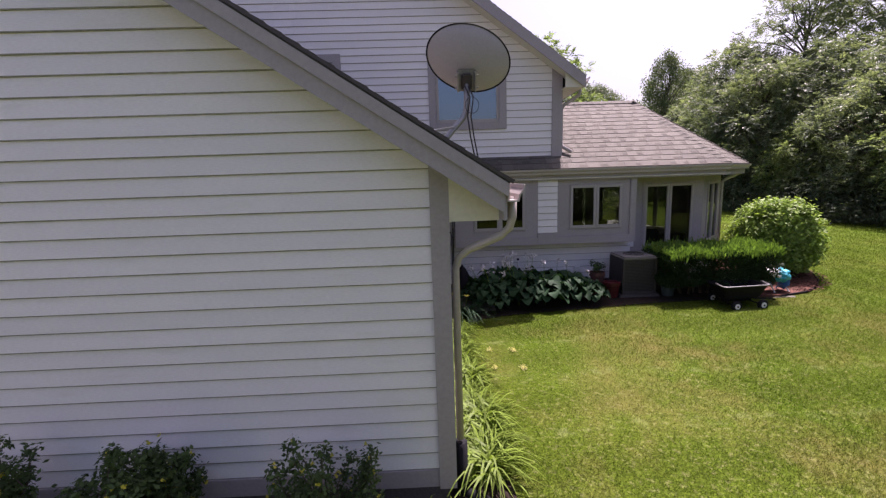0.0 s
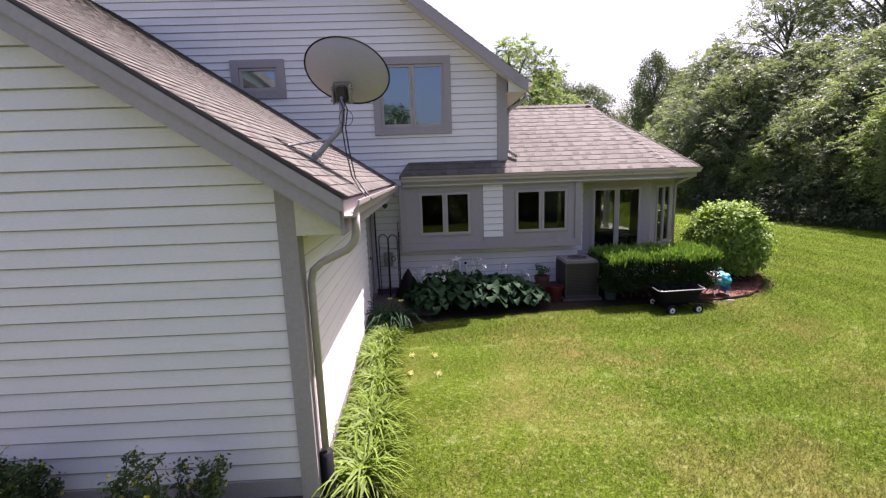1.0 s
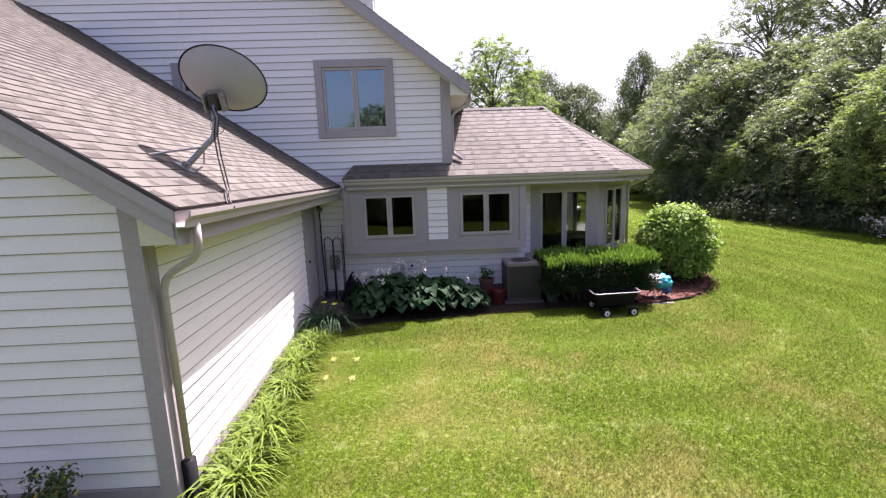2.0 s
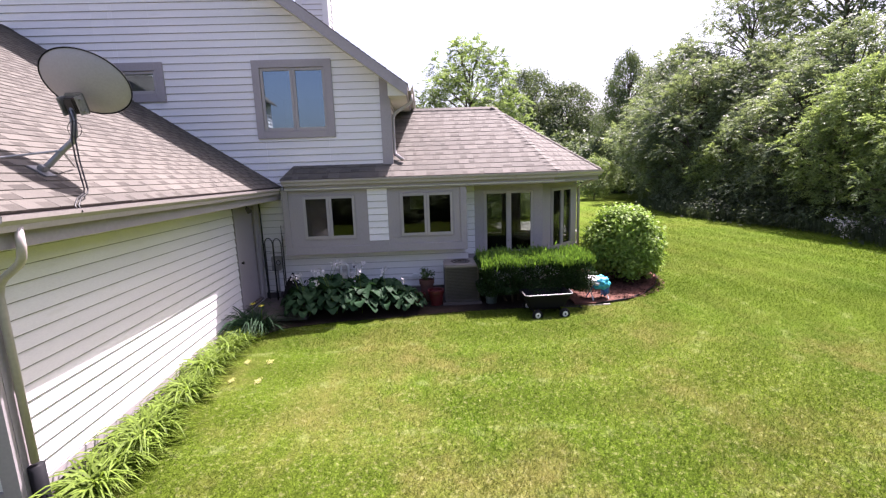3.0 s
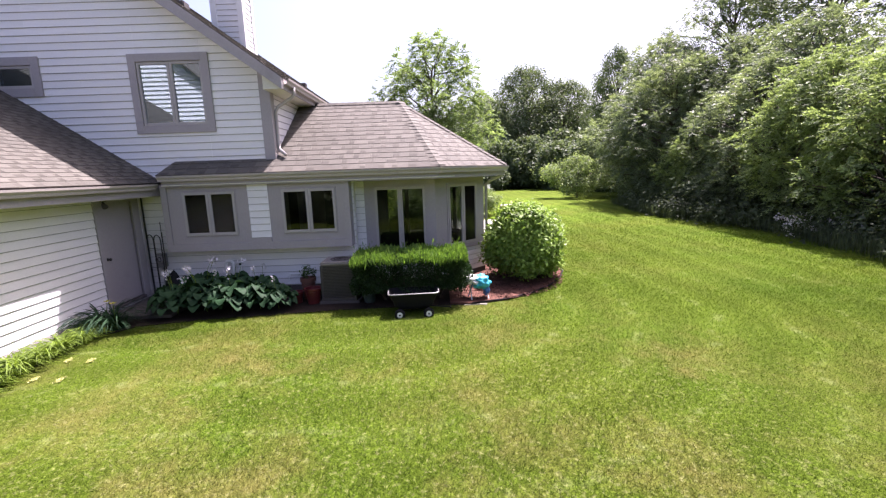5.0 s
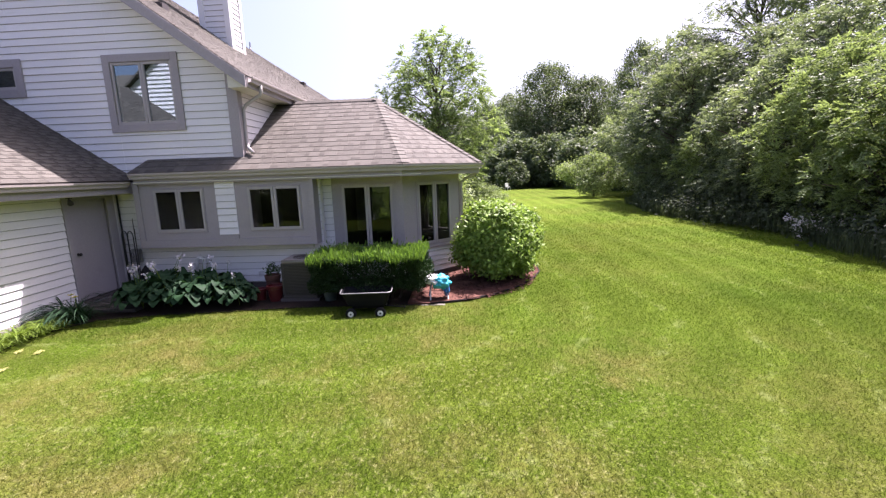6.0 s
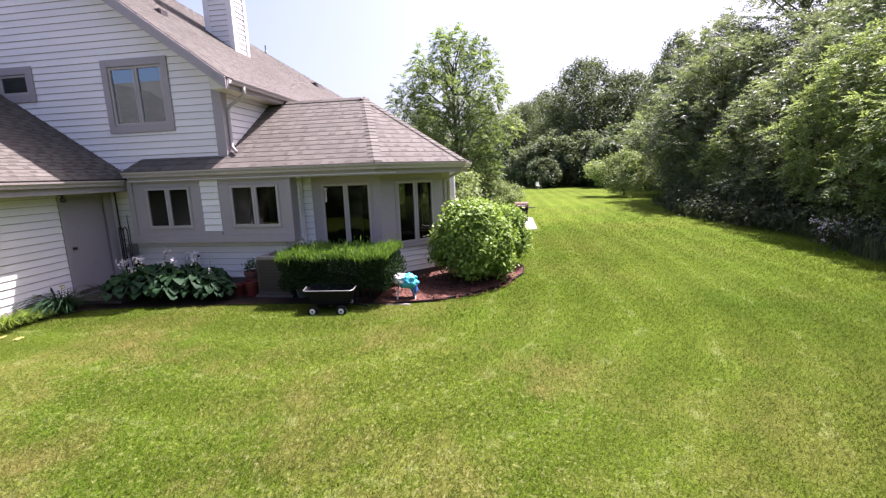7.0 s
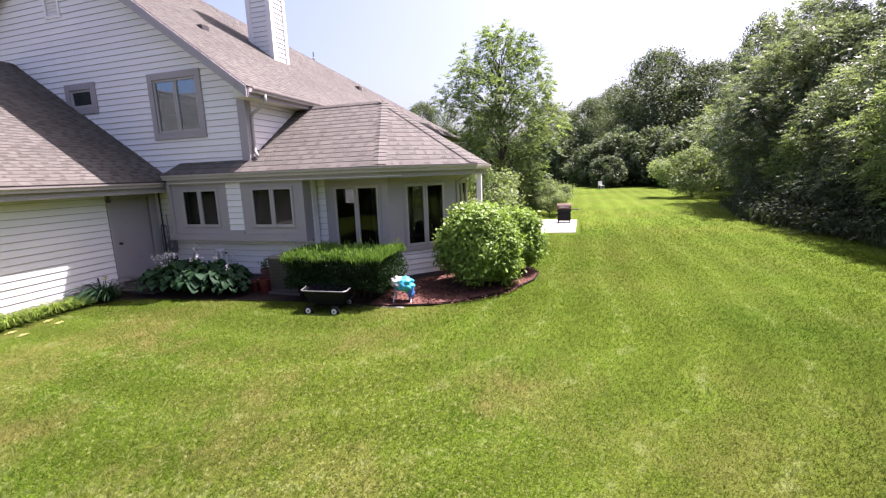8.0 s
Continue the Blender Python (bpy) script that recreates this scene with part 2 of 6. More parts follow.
def part(name, bm, material, parent=None, label="", smooth=False, kind=""):
    me = bpy.data.meshes.new(name)
    bmesh.ops.recalc_face_normals(bm, faces=bm.faces)
    bm.to_mesh(me)
    bm.free()
    me.materials.append(material)
    if smooth:
        me.polygons.foreach_set("use_smooth", [True] * len(me.polygons))
    ob = new(name, me)
    ob.parent = parent
    return tagged(ob, label, kind=kind)


def box(bm, x0, x1, y0, y1, z0, z1, m=None, bevel=0.0):
    vs = [bm.verts.new(v) for v in ((x0, y0, z0), (x1, y0, z0), (x1, y1, z0), (x0, y1, z0), (x0, y0, z1), (x1, y0, z1), (x1, y1, z1), (x0, y1, z1))]
    fs = [bm.faces.new([vs[i] for i in q]) for q in ((0, 3, 2, 1), (4, 5, 6, 7), (0, 1, 5, 4), (1, 2, 6, 5), (2, 3, 7, 6), (3, 0, 4, 7))]
    if bevel:
        es = {e for f in fs for e in f.edges}
        out = bmesh.ops.bevel(bm, geom=list(es), offset=bevel, segments=2, affect="EDGES", clamp_overlap=True)
        vs = list({v for f in out["faces"] for v in f.verts} | {v for v in vs if v.is_valid})
    if m:
        for v in vs:
            v.co = m @ v.co
    return vs


def prism(bm, poly, shift):
    a = [bm.verts.new(p) for p in poly]
    b = [bm.verts.new(Vector(p) + Vector(shift)) for p in poly]
    bm.faces.new(a[::-1])
    bm.faces.new(b)
    for i in range(len(a)):
        j = (i + 1) % len(a)
        bm.faces.new((a[i], a[j], b[j], b[i]))


def tube(bm, pts, radii, seg=8, cap=True):
    pts = [Vector(p) for p in pts]
    if isinstance(radii, (int, float)):
        radii = [radii] * len(pts)
    rings, side = [], None
    for i, p in enumerate(pts):
        d = (pts[min(i + 1, len(pts) - 1)] - pts[max(i - 1, 0)]).normalized()
        side = (side - d * side.dot(d)) if side else d.orthogonal()
        side = side.normalized() if side.length > 1e-6 else d.orthogonal().normalized()
        up = d.cross(side)
        rings.append([bm.verts.new(p + (side * math.cos(a) + up * math.sin(a)) * radii[i]) for a in (2 * math.pi * k / seg for k in range(seg))])
    for a, b in zip(rings, rings[1:]):
        for k in range(seg):
            bm.faces.new((a[k], a[(k + 1) % seg], b[(k + 1) % seg], b[k]))
    if cap:
        bm.faces.new(rings[0][::-1])
        bm.faces.new(rings[-1])


def lathe(bm, profile, centre, seg=24):
    cx, cy, cz = centre
    rings = [[bm.verts.new((cx + r * math.cos(2 * math.pi * k / seg), cy + r * math.sin(2 * math.pi * k / seg), cz + z)) for k in range(seg)] for r, z in profile]
    for a, b in zip(rings, rings[1:]):
        for k in range(seg):
            bm.faces.new((a[k], a[(k + 1) % seg], b[(k + 1) % seg], b[k]))
    bm.faces.new(rings[0][::-1])
    bm.faces.new(rings[-1])


def sweep(bm, path, profile):
    """A closed profile of (outward, up) carried along a level path; outward is to the right of the way."""
    path = [Vector(p) for p in path]
    rings = []
    for i, p in enumerate(path):
        ds = []
        if i:
            ds.append((path[i] - path[i - 1]).normalized())
        if i < len(path) - 1:
            ds.append((path[i + 1] - path[i]).normalized())
        ns = [Vector((d.y, -d.x, 0)) for d in ds]
        nn = sum(ns, Vector()).normalized()
        nn = nn / max(nn.dot(ns[0]), 0.3)
        rings.append([bm.verts.new(p + nn * o + Vector((0, 0, z))) for o, z in profile])
    k = len(profile)
    for a, b in zip(rings, rings[1:]):
        for i in range(k):
            bm.faces.new((a[i], a[(i + 1) % k], b[(i + 1) % k], b[i]))
    bm.faces.new(rings[0][::-1])
    bm.faces.new(rings[-1])


GUTTER_PROFILE = [(0.0, 0.0), (0.0, -0.115), (0.075, -0.115), (0.085, -0.07), (0.115, -0.035), (0.12, 0.0), (0.108, 0.0), (0.104, -0.03), (0.075, -0.065), (0.066, -0.103), (0.01, -0.103), (0.01, 0.0)]


def gz(x, y):
    """Height of the lawn."""
    h = 0.25 - 0.030 * min(max(6.5 - y, 0), 8)
    return h + 0.02 * noise.noise((x * 0.25, y * 0.25, 0))


def slab(bm, m, u0, u1, z0, z1, d0, d1, holes):
    """A wall slab in the wall's own frame, with openings right through it."""
    us = sorted({u0, u1, *(min(max(v, u0), u1) for h in holes for v in h[:2])})
    zs = sorted({z0, z1, *(min(max(v, z0), z1) for h in holes for v in h[2:])})
    for a, b in zip(us, us[1:]):
        for c, d in zip(zs, zs[1:]):
            mu, mz = (a + b) / 2, (c + d) / 2
            if not any(h[0] < mu < h[1] and h[2] < mz < h[3] for h in holes):
                box(bm, a, b, d0, d1, c, d, m)
    bmesh.ops.remove_doubles(bm, verts=bm.verts, dist=0.0004)


def siding(parent, m, u0, u1, z0, z1, pitch, holes=(), clip=None, longest=99.0):
    """Lap boards, each its own piece, thick at the foot and thin where the next one laps over."""
    k, rng = 0, random.Random(int(u0 * 100 + z0 * 10))
    while z0 + k * pitch < z1 - 0.01:
        zb, zt = z0 + k * pitch, min(z0 + (k + 1) * pitch + 0.018, z1)
        k += 1
        lo, hi = (clip((zb + zt) / 2) if clip else (u0, u1))
        if hi - lo < 0.03:
            continue
        cuts = sorted({lo, hi, *(v for h in holes for v in h[:2] if lo < v < hi)})
        joint = lo + rng.uniform(0.3, 1.0) * longest
        while joint < hi - 0.4:
            cuts = sorted({*cuts, joint})
            joint += longest
        for a, b in zip(cuts, cuts[1:]):
            mu = (a + b) / 2
            spans = [(zb, zt)]
            for h in holes:
                if h[0] < mu < h[1]:
                    spans = [s for q in spans for s in ((q[0], min(q[1], h[2])), (max(q[0], h[3]), q[1])) if s[1] - s[0] > 0.004]
            for s0, s1 in spans:
                def cl(u, z):
                    if not clip:
                        return u
                    c = clip(z)
                    return c[0] if u == lo else c[1] if u == hi else u
                def depth(z):
                    return -0.022 + 0.018 * (z - zb) / (pitch + 0.018)
                w = 0.0012 * rng.uniform(-1, 1)
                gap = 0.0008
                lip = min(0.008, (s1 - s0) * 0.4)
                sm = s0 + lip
                v = [(cl(a, s0) + gap, depth(s0) + w + 0.004, s0), (cl(b, s0) - gap, depth(s0) + w + 0.004, s0), (cl(b, s1) - gap, depth(s1), s1), (cl(a, s1) + gap, depth(s1), s1)]
                v += [(p[0], -0.0005, p[2]) for p in v]
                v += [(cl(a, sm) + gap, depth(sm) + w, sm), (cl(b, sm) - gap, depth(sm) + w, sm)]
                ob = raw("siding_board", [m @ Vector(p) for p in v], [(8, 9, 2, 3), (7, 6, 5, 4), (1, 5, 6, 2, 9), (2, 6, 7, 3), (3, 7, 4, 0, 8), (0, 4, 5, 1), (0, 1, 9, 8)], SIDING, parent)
                # the shadow line under each lap, painted on the bottom lip and underside
                ob.data.materials.append(LAP_SHADE)
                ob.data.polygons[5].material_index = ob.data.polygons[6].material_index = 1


def interval(poly, v):
    """Where a convex outline in (u, v) is cut by one v."""
    us = []
    for (u0, v0), (u1, v1) in zip(poly, poly[1:] + poly[:1]):
        if v0 != v1 and min(v0, v1) - 1e-6 <= v <= max(v0, v1) + 1e-6:
            us.append(u0 + (u1 - u0) * (v - v0) / (v1 - v0))
    return (min(us), max(us)) if len(us) > 1 else None


def roof_plane(parent, pts, loose=0, seed=1, name="roof_slope", thick=0.09, expo=0.122):
    """A deck with courses of shingles. pts: a convex outline, eave edge first, counter-clockwise from above. loose: how many shingles are pieces of their own."""
    pts = [Vector(p) for p in pts]
    u = (pts[1] - pts[0]).normalized()
    nrm = u.cross(pts[2] - pts[0]).normalized()
    v = nrm.cross(u)
    flat = [((p - pts[0]).dot(u), (p - pts[0]).dot(v)) for p in pts]
    bm = bmesh.new()
    prism(bm, [p - nrm * 0.004 for p in pts], -nrm * thick)
    deck = part(name, bm, DECK, parent)
    rng = random.Random(seed)
    verts, faces, tones, singles = [], [], [], []
    top = max(q[1] for q in flat)
    row = 0
    while row * expo < top - 0.02:
        v0 = row * expo - (0.02 if row == 0 else 0)
        v1 = min(row * expo + expo * 1.12, top)
        row += 1
        lo, hi = interval(flat, max(v0, 0.001)), interval(flat, v1 - 0.001)
        if not lo or not hi:
            continue
        a = min(lo[0], hi[0]) - rng.uniform(0, 0.3)
        end = max(lo[1], hi[1])
        low_tab = rng.random() < 0.5
        while a < end:
            b = a + (rng.uniform(0.06, 0.20) if low_tab else rng.uniform(0.12, 0.30))
            q0 = (max(a, lo[0]), min(b, lo[1]) - 0.002)
            q1 = (max(a, hi[0]), min(b, hi[1]) - 0.002)
            if q0[1] - q0[0] > 0.01 or q1[1] - q1[0] > 0.01:
                q0 = (min(q0), max(q0)) if q0[1] > q0[0] else ((q0[0] + q0[1]) / 2,) * 2
                q1 = (min(q1), max(q1)) if q1[1] > q1[0] else ((q1[0] + q1[1]) / 2,) * 2
                h = 0.0075 if low_tab else 0.0125
                if low_tab and q0[1] - q0[0] > 0.03:
                    # the darker band at a recessed tab's foot: printed tone plus painted butt shade
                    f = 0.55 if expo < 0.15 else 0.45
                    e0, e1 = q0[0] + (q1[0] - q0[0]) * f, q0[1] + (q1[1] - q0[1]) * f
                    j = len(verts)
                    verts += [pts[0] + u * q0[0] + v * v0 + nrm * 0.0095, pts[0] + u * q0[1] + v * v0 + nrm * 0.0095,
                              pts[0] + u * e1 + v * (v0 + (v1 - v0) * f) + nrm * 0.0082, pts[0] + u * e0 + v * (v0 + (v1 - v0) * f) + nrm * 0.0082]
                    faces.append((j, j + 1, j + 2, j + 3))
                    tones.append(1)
                dv = rng.uniform(-0.003, 0.003)
                low = [pts[0] + u * q0[0] + v * (v0 + dv) + nrm * h, pts[0] + u * q0[1] + v * (v0 + dv) + nrm * h, pts[0] + u * q1[1] + v * v1 + nrm * 0.004, pts[0] + u * q1[0] + v * v1 + nrm * 0.004]
                low += [low[0] - nrm * h, low[1] - nrm * h]
                if len(singles) < loose and row > 1:
                    singles.append(low)
                else:
                    i = len(verts)
                    verts += low
                    faces += [(i, i + 1, i + 2, i + 3), (i + 4, i + 5, i + 1, i), (i + 4, i, i + 3), (i + 1, i + 5, i + 2)]
                    tones += [0] * 4
            a = b
            low_tab = not low_tab
    for low in singles:
        raw("shingle", low, [(0, 1, 2, 3), (4, 5, 1, 0), (4, 0, 3), (1, 5, 2)], SHINGLE, deck)
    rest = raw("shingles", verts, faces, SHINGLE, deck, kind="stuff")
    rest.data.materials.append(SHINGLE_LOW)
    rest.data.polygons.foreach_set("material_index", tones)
    return deck


def caps(parent, p0, p1, width, tilt_a, tilt_b, name="ridge_cap"):
    """Folded cap shingles along a ridge or hip; tilt_a, tilt_b: ways down the two slopes."""
    p0, p1 = Vector(p0), Vector(p1)
    d = (p1 - p0)
    k = max(int(d.length / 0.15), 1)
    verts, faces = [], []
    a, b = Vector(tilt_a).normalized() * width, Vector(tilt_b).normalized() * width
    up = Vector((0, 0, 1))
    for i in range(k):
        s, e = p0 + d * (i / k), p0 + d * min((i + 1.15) / k, 1)
        j = len(verts)
        for c, h in ((s, 0.034), (e, 0.020)):
            verts += [c + a + up * (h - 0.006), c + up * h, c + b + up * (h - 0.006)]
        verts += [s + a, s, s + b]
        faces += [(j, j + 1, j + 4, j + 3), (j + 1, j + 2, j + 5, j + 4), (j + 6, j + 7, j + 1, j), (j + 7, j + 8, j + 2, j + 1)]
    raw(name, verts, faces, SHINGLE, parent, kind="stuff")


def window(parent, m, u0, u1, z0, z1, trim, panes=2, glass=None, name="window", proud=0.046):
    """Casing, sashes, panes and a sill, set in an opening of a wall. u0..z1: the opening."""
    bm = bmesh.new()
    l, r, b, t = trim
    for q in ((u0 - l, u0, z0 - b, z1 + t), (u1, u1 + r, z0 - b, z1 + t), (u0, u1, z1, z1 + t), (u0, u1, z0 - b, z0)):
        if q[1] - q[0] > 0.001 and q[3] - q[2] > 0.001:
            box(bm, q[0], q[1], -proud, 0.10, q[2], q[3], m, 0.004)
    win = part(name, bm, TRIM, parent)
    w = (u1 - u0) / panes
    for i in range(panes):
        a, c = u0 + i * w + 0.003, u0 + (i + 1) * w - 0.003
        bm = bmesh.new()
        s = 0.052
        for q in ((a, a + s, z0 + 0.003, z1 - 0.003), (c - s, c, z0 + 0.003, z1 - 0.003), (a + s, c - s, z1 - s - 0.003, z1 - 0.003), (a + s, c - s, z0 + 0.003, z0 + s + 0.012)):
            box(bm, q[0], q[1], -0.022, 0.03, q[2], q[3], m, 0.006)
        part("sash", bm, SASH, win)
        bm = bmesh.new()
        box(bm, a + s - 0.005, c - s + 0.005, 0.006, 0.012, z0 + s, z1 - s, m)
        pane = part("pane", bm, glass or GLASS, win)
        pane.visible_shadow = False
    return win


# ---- ground ----
def ground_sheet():
    xs = np.unique(np.concatenate([np.linspace(-400, -30, 12), np.linspace(-30, 40, 71), np.linspace(40, 400, 12)]))
    ys = np.unique(np.concatenate([np.linspace(-400, -20, 12), np.linspace(-20, 100, 121), np.linspace(100, 600, 14)]))
    verts = [(x, y, gz(x, y)) for y in ys for x in xs]
    k = len(xs)
    faces = [(j * k + i, j * k + i + 1, (j + 1) * k + i + 1, (j + 1) * k + i) for j in range(len(ys) - 1) for i in range(k - 1)]
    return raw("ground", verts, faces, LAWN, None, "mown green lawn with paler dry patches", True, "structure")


ground_sheet()

BED = [(0.11, 3.1), (0.46, 3.05), (0.42, 5.0), (0.42, 6.7), (0.8, 7.3), (1.7, 7.55), (3.2, 7.72), (4.2, 7.86), (5.4, 7.9), (6.7, 7.88), (7.4, 8.1), (7.9, 8.42), (8.42, 8.95), (8.85, 9.6), (9.12, 10.3), (9.16, 10.95), (8.95, 11.5), (8.3, 11.9), (7.2, 12.0), (7.2, 10.6), (6.1, 9.45), (-0.10, 9.3)]


def flat_bed(name, outline, h, material, label):
    verts = [(x, y, gz(x, y) + h) for x, y in outline] + [(x, y, gz(x, y) - 0.05) for x, y in outline]
    k = len(outline)
    faces = [tuple(range(k))] + [(i + k, (i + 1) % k + k, (i + 1) % k, i) for i in range(k)]
    bm = bmesh.new()
    vs = [bm.verts.new(v) for v in verts]
    for f in faces:
        bm.faces.new([vs[i] for i in f])
    bmesh.ops.triangulate(bm, faces=bm.faces[:1])
    return part(name, bm, material, None, label, kind="structure")


flat_bed("planting_bed", BED, 0.014, SOIL, "dark soil planting bed along the house walls")
flat_bed("mulch_bed", [(6.3, 7.92), (6.7, 7.9), (7.4, 8.12), (7.9, 8.44), (8.4, 8.97), (8.83, 9.62), (9.1, 10.3), (9.14, 10.95), (8.9, 11.45), (8.3, 11.85), (7.22, 11.9), (7.22, 10.64), (6.4, 9.8), (6.3, 9.2)], 0.045, MULCH, "red-brown bark mulch bed round the shrubs")
flat_bed("front_bed", [(-9, 2.2), (-0.2, 2.25), (0.1, 2.6), (0.3, 3.0), (0.62, 3.05), (0.60, 3.3), (-9, 3.3)], 0.03, SOIL, "dark soil bed along the garage front")
flat_bed("patio", [(7.0, 17.6), (9.95, 17.9), (10.0, 22.0), (6.5, 22.3)], 0.04, CONCRETE, "pale sunlit concrete patio slab")
flat_bed("condenser_pad", [(3.74, 8.26), (4.52, 8.26), (4.54, 9.04), (3.72, 9.04)], 0.06, FOUND, "weathered dark concrete pad under the condenser")
flat_bed("door_step", [(-0.06, 7.7), (1.15, 7.75), (1.1, 9.2), (-0.11, 9.2)], 0.07, FOUND, "dark paver step by the garage door")

# low black edging along the mulch
bm = bmesh.new()
edge_pts = [(6.7, 7.88), (7.4, 8.1), (7.9, 8.42), (8.42, 8.95), (8.85, 9.6), (9.12, 10.3), (9.16, 10.95), (8.95, 11.5), (8.3, 11.9)]
tube(bm, [(x, y, gz(x, y) + 0.035) for x, y in edge_pts], 0.013, 6)
tagged(part("bed_edging", bm, BLACK, None, "thin black plastic edging round the mulch bed", True), category="edging")
bm = bmesh.new()
box(bm, 6.55, 7.0, 7.86, 7.93, 0.2, 0.268, None, 0.01)
tagged(part("edging_stone", bm, STONE, None, "pale flat stone edging between lawn and bed"), category="stone")

# ---- house ----
house = thing("house", "two-storey house with cream lap siding and taupe trim", "house")
FRONT = pose(0, 9.28, 0)
SIDE = pose(2.77, 9.28, 0, 0, 0, 90)
BAY = pose(0, 9.0, 0)
SUNF = pose(0, 9.5, 0)
SUNC = pose(6.08, 9.5, 0, 0, 0, 45)
SUNE = pose(7.25, 10.67, 0, 0, 0, 90)
SUNB = pose(7.25, 11.93, 0, 0, 0, 135)
SUNN = pose(6.08, 13.1, 0, 0, 0, 180)
RIDGE_X, RIDGE_Z = -2.74, 9.05
EAVE_X, EAVE_Z, MAIN_SLOPE = 3.18, 4.67, 0.74
UP_WIN, SM_WIN = (0.20, 1.50, 3.86, 5.10), (-2.62, -1.86, 4.66, 5.10)
VENT = (-2.94, -2.54, 6.95, 7.38)


def main_roof_z(x):
    return EAVE_Z + MAIN_SLOPE * (EAVE_X - (x if x > RIDGE_X else 2 * RIDGE_X - x))


def gable_clip(z):
    half = (RIDGE_Z - 0.14 - z) / MAIN_SLOPE
    return max(RIDGE_X - half, -8.2), min(RIDGE_X + half, 2.62)


# gable wall of the upper storey
bm = bmesh.new()
slab(bm, FRONT, -7.6, 2.12, 2.9, 5.2, 0, 0.15, [UP_WIN, SM_WIN])
prism(bm, [(-7.6, 9.28, 5.2), (2.12, 9.28, 5.2), (RIDGE_X, 9.28, RIDGE_Z - 0.2)], (0, 0.15, 0))
box(bm, 2.12, 2.77, 9.28, 9.43, 2.9, 4.8)
box(bm, -8.25, -7.6, 9.28, 9.43, 2.9, 4.8)
wall = part("gable_wall", bm, SIDING, house)
siding(wall, FRONT, -8.2, 2.62, 2.64, 8.9, 0.1434, [UP_WIN, SM_WIN, VENT], gable_clip)
window(house, FRONT, *UP_WIN, (0.15, 0.15, 0.15, 0.15), 2, GLASS_UP)
window(house, FRONT, *SM_WIN, (0.16, 0.16, 0.16, 0.16), 1, GLASS_UP)
# louvred gable vent
bm = bmesh.new()
u0, u1, z0, z1 = VENT
for q in ((u0 - 0.07, u0, z0 - 0.07, z1 + 0.07), (u1, u1 + 0.07, z0 - 0.07, z1 + 0.07), (u0, u1, z1, z1 + 0.07), (u0, u1, z0 - 0.07, z0)):
    box(bm, q[0], q[1], -0.046, 0.0, q[2], q[3], FRONT, 0.004)
vent = part("gable_vent", bm, SIDING, house)
for i in range(6):
    bm = bmesh.new()
    z = z0 + 0.02 + i * 0.07
    prism(bm, [(u0, 9.25, z), (u0, 9.258, z), (u0, 9.288, z + 0.06), (u0, 9.28, z + 0.06)], (u1 - u0, 0, 0))
    part("slat", bm, SIDING, vent)

# side wall of the upper storey over the sunroom roof
bm = bmesh.new()
slab(bm, SIDE, 0.15, 14, 0.3, 4.45, 0, 0.15, [(0.6, 1.7, 0.5, 2.6)])
wall = part("side_wall", bm, SIDING, house)
siding(wall, SIDE, 0.16, 6.0, 2.783, 4.45, 0.1434)
bm = bmesh.new()
prism(bm, [(2.60, 9.235, 2.85), (2.815, 9.235, 2.85), (2.815, 9.235, main_roof_z(2.815) - 0.19), (2.60, 9.235, main_roof_z(2.60) - 0.19)], (0, 0.045, 0))
box(bm, 2.77, 2.815, 9.282, 9.43, 2.85, 4.45, None, 0.004)
part("corner_board", bm, TRIM, house)

# lower front wall behind and below the bay
BAY_HOLE = (0.62, 4.2, 1.36, 2.6)
bm = bmesh.new()
slab(bm, FRONT, -0.25, 4.36, 0.3, 2.9, 0, 0.15, [BAY_HOLE])
wall = part("front_wall", bm, SIDING, house)
siding(wall, FRONT, -0.115, 4.36, 0.434, 2.66, 0.1425, [(0.5, 4.3, 1.30, 2.66)])
bm = bmesh.new()
box(bm, -0.11, 4.4, 9.26, 9.40, 0.1, 0.42)
box(bm, 4.36, 6.08, 9.48, 9.6, 0.1, 0.40)
part("foundation", bm, FOUND, house)

# box bay
W1, W2 = (0.91, 1.98, 1.60, 2.50), (2.93, 4.03, 1.60, 2.50)
bm = bmesh.new()
slab(bm, BAY, 0.50, 4.32, 1.28, 2.66, 0, 0.07, [W1, W2])
box(bm, 0.50, 0.57, 9.07, 9.28, 1.28, 2.66)
box(bm, 4.25, 4.32, 9.07, 9.49, 1.28, 2.66)
box(bm, 0.57, 4.25, 9.07, 9.28, 1.28, 1.36)
bay = part("bay", bm, TRIM, house)
siding(bay, BAY, 2.25, 2.66, 1.5235, 2.64, 0.1385)
window(bay, BAY, *W1, (0.02, 0.02, 0.02, 0.02), 2, name="bay_window", proud=0.012)
window(bay, BAY, *W2, (0.02, 0.02, 0.02, 0.02), 2, name="bay_window", proud=0.012)
bm = bmesh.new()
for q in ((0.50, 2.25, 1.28, 1.44), (2.25, 2.66, 1.28, 1.52), (2.66, 4.32, 1.28, 1.44)):
    box(bm, q[0], q[1], -0.036, 0, q[2], q[3], BAY, 0.003)
box(bm, 0.50, 0.62, -0.036, 0, 1.44, 2.66, BAY, 0.003)
box(bm, 4.19, 4.32, -0.036, 0, 1.44, 2.66, BAY, 0.003)
part("bay_board", bm, TRIM, house)

